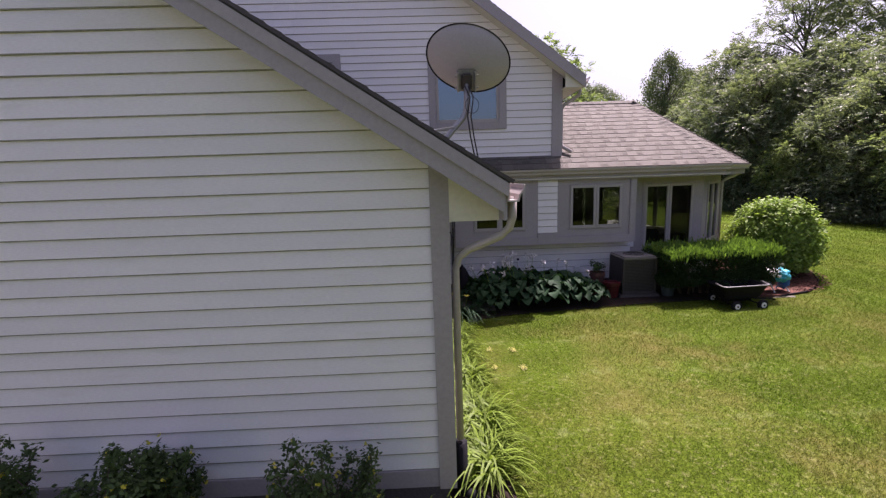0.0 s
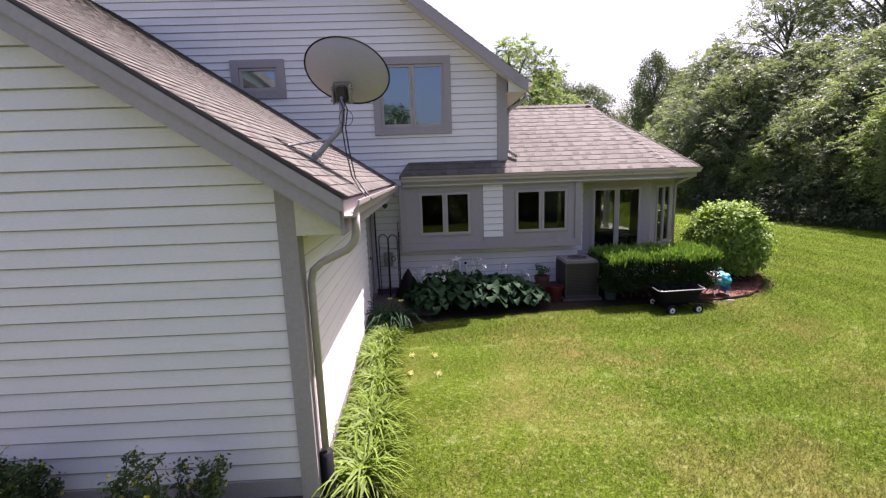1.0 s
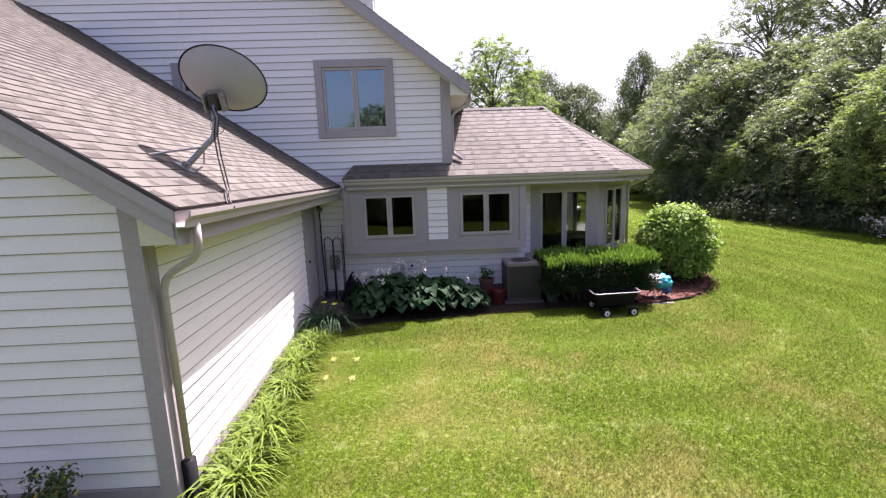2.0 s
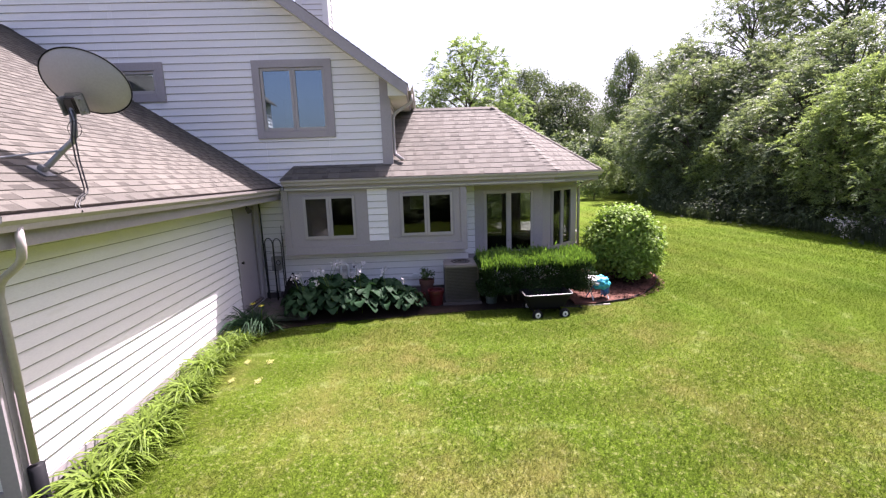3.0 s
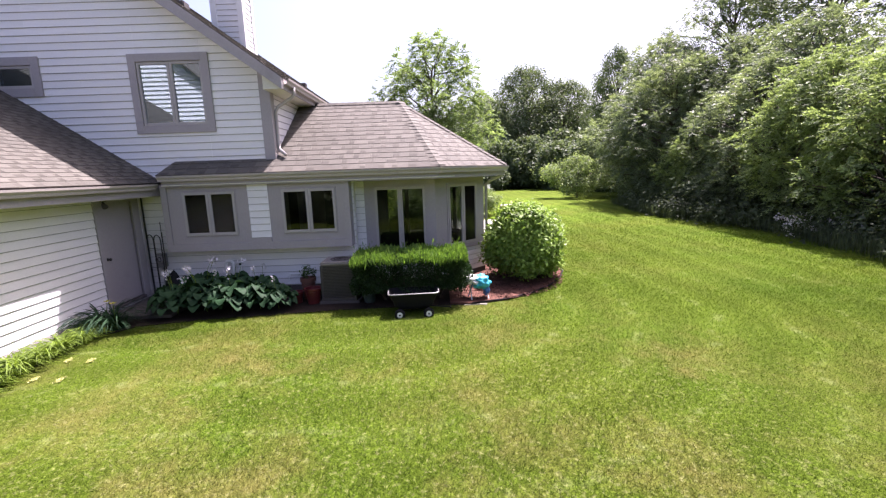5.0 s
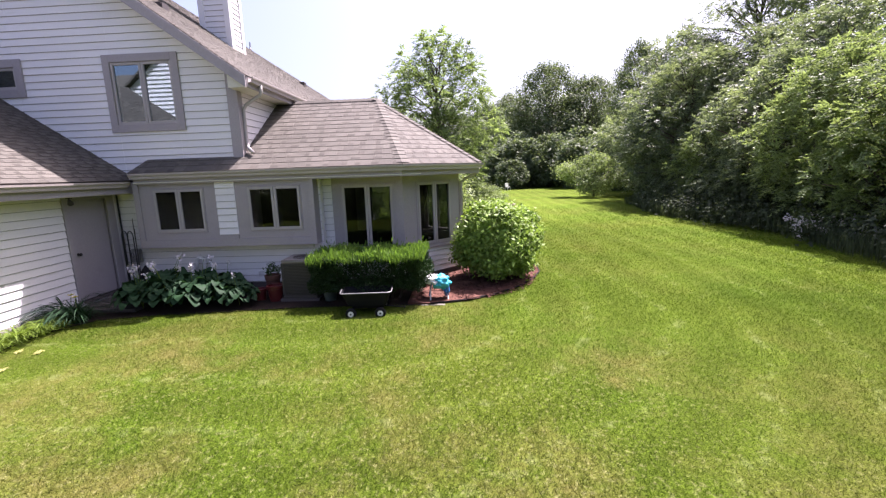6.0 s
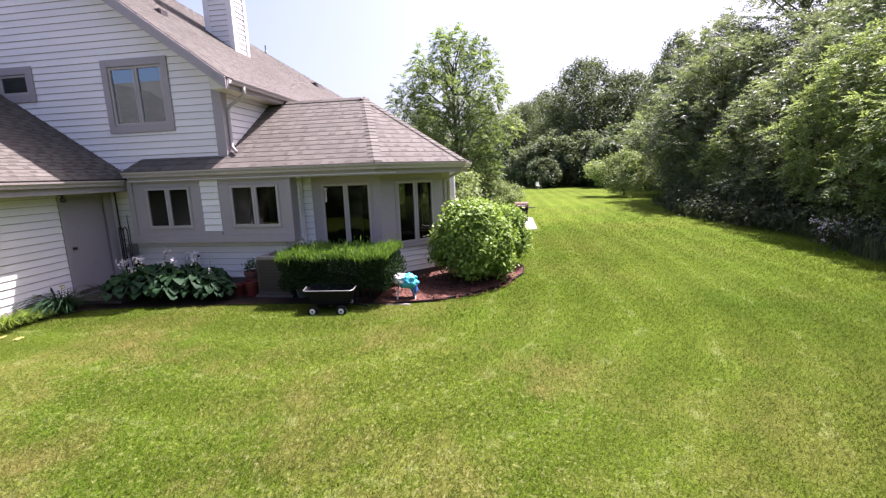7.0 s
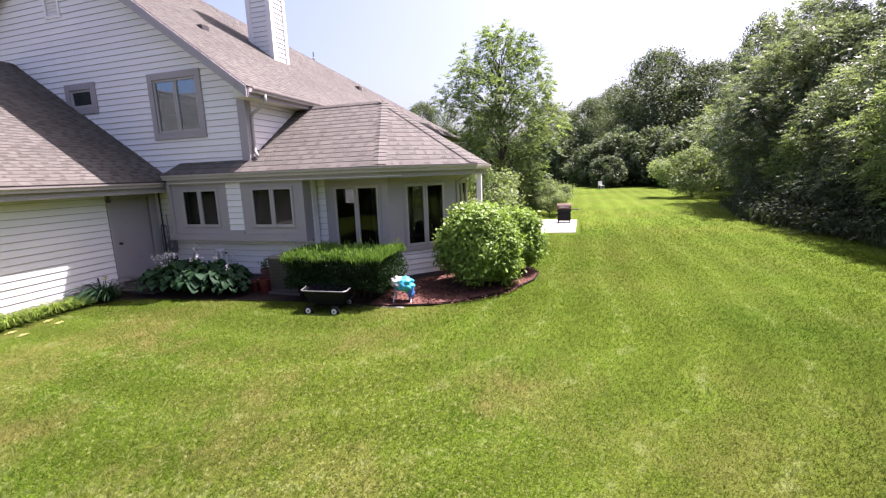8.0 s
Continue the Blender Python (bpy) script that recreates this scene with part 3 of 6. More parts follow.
# sunroom walls: grey panels over a cream base
S1, S2 = (4.76, 5.86, 1.06, 2.46), (0.40, 1.38, 1.06, 2.46)
S3, S5 = (0.18, 1.08, 1.06, 2.46), (0.25, 1.50, 0.45, 2.46)
for nm, m, ln_, hole in (("sunroom_front", SUNF, (4.32, 6.08), S1), ("sunroom_corner", SUNC, (0, 1.655), S2), ("sunroom_end", SUNE, (0, 1.26), S3), ("sunroom_corner", SUNB, (0, 1.655), S2), ("sunroom_back", SUNN, (0, 1.72), S5)):
    bm = bmesh.new()
    slab(bm, m, ln_[0], ln_[1], 0.4, 2.66, 0, 0.10, [hole])
    w = part(nm, bm, TRIM, house)
    siding(w, m, ln_[0] + 0.004, ln_[1] - 0.004, 0.40, 0.985, 0.12)
    if hole is S1:
        siding(w, m, 4.33, 4.54, 1.0687, 2.64, 0.1393)
    bm = bmesh.new()
    box(bm, ln_[0], ln_[1], -0.042, 0, 0.965, 1.03, m, 0.004)
    part("sill_board", bm, TRIM, house)
    window(house, m, *hole, (0.045, 0.045, 0.03, 0.035), 2, GLASS_SUN, name="sunroom_window", proud=0.015)
bm = bmesh.new()
prism(bm, [(6.07, 9.48, 0.1), (7.27, 10.68, 0.1), (7.27, 11.92, 0.1), (6.08, 13.1, 0.1), (5.9, 13.0, 0.1), (5.9, 9.6, 0.1)], (0, 0, 0.30))
part("foundation", bm, FOUND, house)

# rooms behind the glass
bm = bmesh.new()
prism(bm, [(-8, 9.44, 0.43), (6.0, 9.62, 0.43), (7.13, 10.72, 0.43), (7.13, 11.88, 0.43), (6.0, 12.98, 0.43), (-8, 12.98, 0.43)], (0, 0, 0.03))
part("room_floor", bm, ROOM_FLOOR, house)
bm = bmesh.new()
prism(bm, [(-8, 9.44, 2.64), (6.0, 9.62, 2.64), (7.13, 10.72, 2.64), (7.13, 11.88, 2.64), (6.0, 12.98, 2.64), (-8, 12.98, 2.64)], (0, 0, 0.04))
box(bm, -8, 2.6, 9.44, 14, 3.3, 3.34)
box(bm, -8, 1.95, 9.44, 14, 5.3, 5.34)
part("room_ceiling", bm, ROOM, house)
bm = bmesh.new()
slab(bm, pose(0, 12.98, 0), -8, 4.35, 0.3, 2.64, 0, 0.12, [(2.98, 3.38, 1.86, 2.29)])
box(bm, -0.1, 0.0, 9.44, 12.98, 0.45, 2.64)
box(bm, -0.9, -0.8, 9.44, 14, 3.34, 5.3)
box(bm, -8, 2.6, 13.9, 14.0, 3.34, 4.4)
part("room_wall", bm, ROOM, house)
bm = bmesh.new()
box(bm, 4.40, 4.74, 12.06, 12.20, 0.46, 2.64, None, 0.006)
part("room_pillar", bm, SOFFIT, house, "cream painted wall end beside the sunroom")
bm = bmesh.new()
box(bm, 2.975, 3.385, 13.03, 13.036, 1.855, 2.295)
part("window_pane", bm, GLASS, house).visible_shadow = False

# roofs
r = [(EAVE_X, 8.93), (EAVE_X, 28.0), (RIDGE_X, 12.8), (RIDGE_X, 8.93)]
roof_plane(house, [(x, y, main_roof_z(x)) for x, y in r], 0, 3, "main_roof")
xw = 2 * RIDGE_X - EAVE_X
roof_plane(house, [(xw, 20, EAVE_Z), (xw, 8.93, EAVE_Z), (RIDGE_X, 8.93, RIDGE_Z), (RIDGE_X, 12.8, RIDGE_Z)], 0, 4, "main_roof", expo=0.6)
bm = bmesh.new()
prism(bm, [(EAVE_X, 28, EAVE_Z - 0.05), (xw, 20, EAVE_Z - 0.05), (RIDGE_X, 12.85, RIDGE_Z - 0.05)], (0, 0, -0.05))
part("main_roof", bm, SHINGLE, house)
ZE = 2.86
C1, C2, C3, C4, APEX = (6.19, 8.86, ZE), (7.8, 10.51, ZE), (7.8, 12.09, ZE), (6.19, 13.74, ZE), (5.25, 11.3, 4.50)
SS = (APEX[2] - ZE) / (11.3 - 8.86)
roof_plane(house, [(0.53, 8.86, ZE), (2.775, 8.86, ZE), (2.775, 9.275, ZE + SS * 0.415), (0.72, 9.275, ZE + SS * 0.415)], 0, 5, "bay_roof", expo=0.19)
roof_plane(house, [(2.775, 8.86, ZE), C1, APEX, (2.775, 11.3, APEX[2])], 0, 6, "sunroom_roof", expo=0.19)
roof_plane(house, [C1, C2, APEX], 0, 7, "sunroom_roof", expo=0.19)
roof_plane(house, [C2, C3, APEX], 0, 8, "sunroom_roof", expo=0.19)
roof_plane(house, [C3, C4, APEX], 0, 9, "sunroom_roof", expo=0.4)
roof_plane(house, [C4, (2.775, 13.74, ZE), (2.775, 11.3, APEX[2]), APEX], 0, 10, "sunroom_roof", expo=0.4)
caps(house, C1, APEX, 0.17, (-1, 0.2, 0), (1, 0.9, 0))
caps(house, C2, APEX, 0.13, (-0.7, -0.9, 0), (0.2, 1, 0))
caps(house, (5.3, 11.3, 4.50), (2.8, 11.3, 4.50), 0.13, (0, -1, -0.62), (0, 1, -0.62))

# eaves of bay and sunroom: fascia, soffit, gutter
eave_path = [(0.56, 8.92, 0), (6.165, 8.92, 0), (7.74, 10.535, 0), (7.74, 12.065, 0), (6.165, 13.68, 0), (3.0, 13.68, 0)]
bm = bmesh.new()
sweep(bm, eave_path, [(0, 2.62), (0, 2.835), (-0.025, 2.835), (-0.025, 2.62)])
box(bm, 0.56, 0.585, 8.92, 9.28, 2.62, 2.84)
part("fascia", bm, TRIM, house)
bm = bmesh.new()
prism(bm, [(0.58, 8.90, 2.645), (6.15, 8.90, 2.645), (7.72, 10.53, 2.645), (7.72, 12.07, 2.645), (6.15, 13.66, 2.645), (4.4, 13.66, 2.645), (4.4, 9.3, 2.645), (0.58, 9.3, 2.645)], (0, 0, 0.015))
part("soffit", bm, SOFFIT, house)
bm = bmesh.new()
sweep(bm, [(x, y, 2.845) for x, y, z in eave_path], GUTTER_PROFILE)
part("gutter", bm, GUTTER, house, smooth=False)
bm = bmesh.new()
tube(bm, [(7.72, 10.62, 2.73), (7.72, 10.64, 2.64), (7.42, 10.70, 2.50), (7.32, 10.72, 2.42), (7.32, 10.72, 0.4)], 0.036, 8)
part("downspout", bm, SASH, house, smooth=True)

# main gable rake, eave box and gutter
bm = bmesh.new()
rx = lambda x, dz: (x, 8.90, main_roof_z(x) + dz)
prism(bm, [rx(EAVE_X, -0.24), rx(EAVE_X, -0.015), rx(RIDGE_X, -0.015), rx(RIDGE_X, -0.25)], (0, 0.03, 0))
part("rake_board", bm, TRIM, house)
bm = bmesh.new()
prism(bm, [rx(xw, -0.25), rx(RIDGE_X, -0.25), rx(RIDGE_X, -0.02), rx(xw, -0.02)], (0, 0.03, 0))
part("rake_board", bm, TRIM, house)
bm = bmesh.new()
box(bm, EAVE_X - 0.03, EAVE_X, 8.96, 16, EAVE_Z - 0.22, EAVE_Z - 0.02)
part("fascia", bm, TRIM, house)
bm = bmesh.new()
prism(bm, [(EAVE_X - 0.03, 8.96, EAVE_Z - 0.20), (RIDGE_X, 8.96, RIDGE_Z - 0.22), (RIDGE_X, 9.28, RIDGE_Z - 0.22), (EAVE_X - 0.03, 9.28, EAVE_Z - 0.20)], (0, 0, 0.02))
box(bm, 2.79, EAVE_X - 0.03, 8.96, 16, EAVE_Z - 0.22, EAVE_Z - 0.20)
prism(bm, [(2.79, 8.97, EAVE_Z - 0.2), (EAVE_X - 0.03, 8.97, EAVE_Z - 0.2), (2.79, 8.97, EAVE_Z + 0.1)], (0, 0.02, 0))
part("soffit", bm, SOFFIT, house)
bm = bmesh.new()
sweep(bm, [(EAVE_X, 9.0, EAVE_Z - 0.02), (EAVE_X, 16, EAVE_Z - 0.02)], GUTTER_PROFILE)
part("gutter", bm, GUTTER, house)
bm = bmesh.new()
tube(bm, [(3.24, 9.42, 4.56), (3.24, 9.42, 4.42), (3.2, 9.42, 4.36), (2.9, 9.40, 4.18), (2.84, 9.39, 4.08), (2.84, 9.39, 3.42), (2.86, 9.37, 3.32), (3.02, 9.25, 3.20)], 0.036, 8)
part("downspout", bm, SASH, house, smooth=True)

# chimney chase
bm = bmesh.new()
box(bm, 0.12, 0.92, 12.98, 13.68, 5.8, 10.5)
chim = part("chimney", bm, SIDING, house)
siding(chim, pose(0, 12.98, 0), 0.24, 0.80, 5.9, 10.4, 0.1434)
siding(chim, pose(0.92, 12.98, 0, 0, 0, 90), 0.12, 0.58, 5.9, 10.4, 0.1434)
bm = bmesh.new()
for a, b, c, d in ((0.08, 0.24, 12.935, 12.98), (0.80, 0.962, 12.935, 12.98), (0.92, 0.962, 12.982, 13.10), (0.92, 0.962, 13.56, 13.70)):
    box(bm, a, b, c, d, 5.8, 10.5, None, 0.004)
part("corner_board", bm, SIDING, house)
# roof vents and pipes
for x, y, h in ((0.51, 10.67, 0.06), (0.84, 18.6, 0.10), (-1.1, 18.4, 0.24)):
    bm = bmesh.new()
    z = main_roof_z(x)
    if h < 0.2:
        box(bm, x - 0.12, x + 0.12, y - 0.13, y + 0.13, z - 0.12, z + h, None, 0.02)
    else:
        lathe(bm, [(0.06, -0.1), (0.05, 0.0), (0.028, 0.02), (0.028, h)], (x, y, z), 12)
    part("roof_vent", bm, EDGE if h < 0.2 else GALV, house)
# white porch post beyond the sunroom
bm = bmesh.new()
box(bm, 6.98, 7.13, 14.2, 14.35, 0.2, 2.62, None, 0.01)
box(bm, 6.94, 7.17, 14.16, 14.39, 0.2, 0.42, None, 0.01)
box(bm, 4.0, 7.15, 14.1, 14.42, 2.62, 2.80)
part("porch_post", bm, WHITE_PLASTIC, house)

# ---- garage wing ----
garage = thing("garage", "garage wing with cream lap siding and brown shingle roof", "garage")
GX, GY, GEX, GEZ, GS, GRX = 0.09, 3.15, 0.54, 2.72, 0.655, -4.4
GFRONT, GSIDE = pose(0, GY, 0), pose(GX, GY, 0, 0, 0, 90)
GRZ = GEZ + GS * (GEX - GRX)


def garage_roof_z(x):
    return GEZ + GS * (GEX - (x if x > GRX else 2 * GRX - x))


def garage_clip(z):
    half = (GRZ - 0.13 - z) / GS
    return max(GRX - half, -9.0), min(GRX + half, 0.0)


bm = bmesh.new()
slab(bm, GFRONT, -8.98, GX, 0.30, 2.4, 0, 0.15, [])
prism(bm, [(-8.98, GY, 2.4), (GX, GY, 2.4), (GX, GY, garage_roof_z(GX) - 0.12), (GRX, GY, GRZ - 0.12), (-8.98, GY, garage_roof_z(-8.98) - 0.12)], (0, 0.15, 0))
wall = part("front_wall", bm, SIDING, garage)
siding(wall, GFRONT, -8.9, 0.0, 0.452, 5.9, 0.1389, (), garage_clip)
DOOR = (8.00 - GY, 8.92 - GY, 0.42, 2.36)
bm = bmesh.new()
slab(bm, GSIDE, 0.152, 6.13, 0.30, 2.62, 0, 0.15, [DOOR])
wall = part("side_wall", bm, SIDING, garage)
siding(wall, GSIDE, 0.13, 7.88 - GY, 0.414, 2.5, 0.1403)
bm = bmesh.new()
prism(bm, [(-0.005, GY - 0.045, 0.29), (GX + 0.042, GY - 0.045, 0.29), (GX + 0.042, GY - 0.045, garage_roof_z(GX + 0.042) - 0.165), (-0.005, GY - 0.045, garage_roof_z(-0.005) - 0.165)], (0, 0.045, 0))
box(bm, GX, GX + 0.042, GY + 0.002, GY + 0.125, 0.29, 2.5, None, 0.004)
part("corner_board", bm, TRIM, garage)
bm = bmesh.new()
box(bm, -8.95, GX - 0.015, GY - 0.012, GY + 0.1, -0.1, 0.30)
box(bm, GX - 0.1, GX + 0.012, GY + 0.11, 9.2, -0.1, 0.30)
part("foundation", bm, FOUND, garage)
bm = bmesh.new()
box(bm, -8.95, -0.006, GY - 0.03, GY, 0.30, 0.45, None, 0.003)
part("skirt_board", bm, TRIM, garage)
bm = bmesh.new()
box(bm, GX, GX + 0.03, GY + 0.13, 7.87, 0.30, 0.409, None, 0.003)
part("skirt_board", bm, TRIM, garage)
bm = bmesh.new()
for q in ((DOOR[0] - 0.12, DOOR[0], 0.36, 2.5), (DOOR[1], DOOR[1] + 0.20, 0.36, 2.5), (DOOR[0], DOOR[1], DOOR[3], 2.5)):
    box(bm, q[0], q[1], -0.04, 0.05, q[2], q[3], GSIDE, 0.004)
casing = part("door_casing", bm, TRIM, garage)
bm = bmesh.new()
box(bm, DOOR[0] + 0.006, DOOR[1] - 0.006, 0.012, 0.055, DOOR[2] + 0.01, DOOR[3] - 0.006, GSIDE, 0.004)
door = part("door", bm, TRIM, garage, "flat taupe steel door, closed")
bm = bmesh.new()
lathe(bm, [(0.03, 0), (0.03, 0.006), (0.012, 0.012), (0.012, 0.035), (0.028, 0.045), (0.03, 0.06), (0.02, 0.07)], (0, 0, 0), 14)
for v in bm.verts:
    v.co = GSIDE @ Vector((DOOR[0] + 0.09 + v.co.x, 0.012 - v.co.z, 1.33 + v.co.y))
part("door_knob", bm, IRON, door, smooth=True)
bm = bmesh.new()
box(bm, DOOR[0] - 0.02, DOOR[1] + 0.02, -0.05, 0.06, 0.37, 0.42, GSIDE, 0.004)
part("threshold", bm, FOUND, door)

# garage roof
roof_plane(garage, [(GEX, 2.88, GEZ), (GEX, 9.275, GEZ), (GRX, 9.275, GRZ), (GRX, 2.88, GRZ)], 300, 11, "garage_roof")
gw = 2 * GRX - GEX
roof_plane(garage, [(gw, 9.27, GEZ), (gw, 2.88, GEZ), (GRX, 2.88, GRZ), (GRX, 9.27, GRZ)], 0, 12, "garage_roof", expo=0.5)
caps(garage, (GRX, 2.88, GRZ), (GRX, 9.27, GRZ), 0.13, (1, 0, -0.655), (-1, 0, -0.655))
bm = bmesh.new()
gx = lambda x, dz: (x, 2.87, garage_roof_z(x) + dz)
prism(bm, [gx(GEX - 0.02, -0.125), gx(GEX - 0.02, -0.035), gx(GRX, -0.035), gx(GRX, -0.125)], (0, 0.03, 0))
part("rake_board", bm, TRIM, garage)
bm = bmesh.new()
prism(bm, [(x, y + 0.02, z) for x, y, z in (gx(GEX - 0.045, -0.25), gx(GEX - 0.045, -0.12), gx(GRX, -0.12), gx(GRX, -0.235))], (0, 0.025, 0))
part("frieze_board", bm, TRIM, garage)
bm = bmesh.new()
prism(bm, [gx(gw, -0.2), gx(GRX, -0.2), gx(GRX, -0.035), gx(gw, -0.035)], (0, 0.03, 0))
part("rake_board", bm, TRIM, garage)
bm = bmesh.new()
box(bm, GEX - 0.05, GEX - 0.025, 2.905, 9.27, 2.45, 2.68)
part("fascia", bm, TRIM, garage)
bm = bmesh.new()
prism(bm, [gx(GEX + 0.01, -0.020), gx(GEX + 0.01, 0.006), gx(GRX, 0.006), gx(GRX, -0.020)], (0, 0.035, 0))
part("drip_edge", bm, EDGE, garage)
bm = bmesh.new()
prism(bm, [(GX + 0.05, 2.916, garage_roof_z(GX + 0.05) - 0.16), (GRX, 2.916, GRZ - 0.16), (GRX, GY, GRZ - 0.16), (GX + 0.05, GY, garage_roof_z(GX + 0.05) - 0.16)], (0, 0, 0.02))
part("rake_soffit", bm, TRIM, garage)
bm = bmesh.new()
box(bm, GX + 0.046, GEX - 0.05, 3.125, 9.27, 2.44, 2.46)
prism(bm, [(GX + 0.043, 3.095, garage_roof_z(GX + 0.043) - 0.145), (GX + 0.043, 3.095, 2.435), (GEX - 0.05, 3.095, 2.435), (GEX - 0.05, 3.095, garage_roof_z(GEX - 0.05) - 0.145)], (0, 0.028, 0))
part("soffit", bm, SOFFIT, garage)
bm = bmesh.new()
sweep(bm, [(GEX - 0.025, 2.88, 2.69), (GEX - 0.025, 8.93, 2.69)], GUTTER_PROFILE)
part("gutter", bm, GUTTER, garage)
bm = bmesh.new()
tube(bm, [(0.575, 3.04, 2.60), (0.575, 3.04, 2.46), (0.555, 3.05, 2.385), (0.50, 3.08, 2.325), (0.28, 3.19, 2.215), (0.205, 3.22, 2.15), (0.178, 3.225, 2.06), (0.178, 3.225, 0.65)], 0.030, 8)
spout = part("downspout", bm, GUTTER, garage, smooth=True)
bm = bmesh.new()
tube(bm, [(0.178, 3.225, 0.62), (0.178, 3.225, 0.26), (0.22, 3.19, 0.17), (0.43, 3.05, 0.14)], 0.058, 10)
part("drain_boot", bm, BLACK, spout, "black corrugated drain pipe", True)

# the garage stands a little out of square with the house
for piece in garage.children_recursive:
    lean_by = 0.022 if min(v.co.z for v in piece.data.vertices) > 2.4 else 0.035
    piece.data.transform(Matrix(((1, -lean_by, 0, lean_by * GY), (0, 1, 0, 0), (0, 0, 1, 0), (0, 0, 0, 1))))


# ---- foliage makers ----
def quads(name, centre, along, across, material, parent=None, label="", kind="", corners=4):
    """Many small pointed leaves: four corners each, from numpy arrays of centres and half-axes."""
    k = len(centre)
    co = np.empty((k, corners, 3), np.float32)
    if corners == 4:
        co[:, 0], co[:, 2] = centre - along, centre + along
        mid = centre + along * 0.1
        co[:, 1], co[:, 3] = mid + across, mid - across
    else:
        co[:, 0], co[:, 1], co[:, 2] = centre + along, centre - along * 0.6 + across, centre - along * 0.6 - across
    me = bpy.data.meshes.new(name)
    me.vertices.add(k * corners)
    me.vertices.foreach_set("co", co.ravel())
    me.loops.add(k * corners)
    me.loops.foreach_set("vertex_index", np.arange(k * corners, dtype=np.int32))
    me.polygons.add(k)
    me.polygons.foreach_set("loop_start", np.arange(0, k * corners, corners, dtype=np.int32))
    me.update(calc_edges=True)
    me.materials.append(material)
    ob = new(name, me)
    ob.parent = parent
    return tagged(ob, label, kind=kind)


def unit(a):
    return a / np.maximum(np.linalg.norm(a, axis=1, keepdims=True), 1e-6)


def leaf_cloud(rng, clumps, n, size, droop=0.2, shell=0.5, fuzz=0.16):
    """Leaves spread through ellipsoid clumps (x, y, z, r, squash), denser to their skins."""
    c = np.array(clumps)
    w = c[:, 3] ** 2
    pick = rng.choice(len(c), n, p=w / w.sum())
    d = unit(rng.normal(size=(n, 3)))
    rad = c[pick, 3] * (shell + (1 - shell) * rng.random(n)) * (0.85 + 0.3 * rng.random(n))
    off = d * rad[:, None]
    off[:, 2] *= c[pick, 4]
    pos = c[pick, :3] + off + rng.normal(size=(n, 3)) * (fuzz * c[pick, 3])[:, None]
    nrm = unit(d * 0.7 + np.array([0, 0, 0.7]) + rng.normal(size=(n, 3)) * 0.55)
    a = unit(np.cross(nrm, rng.normal(size=(n, 3))))
    a[:, 2] -= droop
    a = unit(a)
    b = unit(np.cross(nrm, a))
    s = size * (0.6 + 0.8 * rng.random(n))
    return pos, a * s[:, None], b * (s * 0.48)[:, None]


def spray_cloud(rng, clumps, n, leaf, length, per=9):
    """Compound leaves: drooping stalks that stand out from ellipsoid clumps, each with pairs of leaflets and one at the tip."""
    c = np.array(clumps)
    k = n // per
    w = c[:, 3] ** 2
    pick = rng.choice(len(c), k, p=w / w.sum())
    d = unit(rng.normal(size=(k, 3)) + np.array([0, 0, 0.25]))
    off = d * (c[pick, 3] * (0.2 + 0.85 * rng.random(k) ** 0.5))[:, None]
    off[:, 2] *= c[pick, 4]
    root = c[pick, :3] + off
    way = unit((d * 0.9 + rng.normal(size=(k, 3)) * 0.45) * np.array([1, 1, 0.6]))
    up = unit(np.array([0, 0, 1.0]) + d * 0.5 + rng.normal(size=(k, 3)) * 0.3)
    up = unit(up - way * (up * way).sum(1, keepdims=True))
    side = np.cross(way, up)
    span = length * (0.6 + 0.8 * rng.random(k))[:, None]
    size = leaf * (0.75 + 0.5 * rng.random(k))[:, None]
    pos, along, across = [], [], []
    for j in range(per):
        t = (j // 2 + 1) / (per // 2 + 1)
        s = 0 if j == per - 1 else (1 if j % 2 else -1)
        at_ = root + way * span * t - np.array([0, 0, 0.35]) * span * t * t
        out = unit(way * (0.6 if s else 1.0) + side * (s * 0.9) - up * 0.25 + rng.normal(size=(k, 3)) * 0.15)
        face = unit(up + rng.normal(size=(k, 3)) * 0.35)
        pos.append(at_ + out * size * 0.9)
        along.append(out * size)
        across.append(unit(np.cross(out, face)) * size * 0.40)
    return np.concatenate(pos), np.concatenate(along), np.concatenate(across)


def limb(rng, p, q, k=4, wob=0.12):
    p, q = np.array(p, float), np.array(q, float)
    ln_ = np.linalg.norm(q - p)
    return [tuple(p + (q - p) * t + (rng.normal(size=3) * wob * ln_ * math.sin(math.pi * t) * 0.5) + np.array([0, 0, 0.12 * ln_ * math.sin(math.pi * t)])) for t in np.linspace(0, 1, k + 1)]


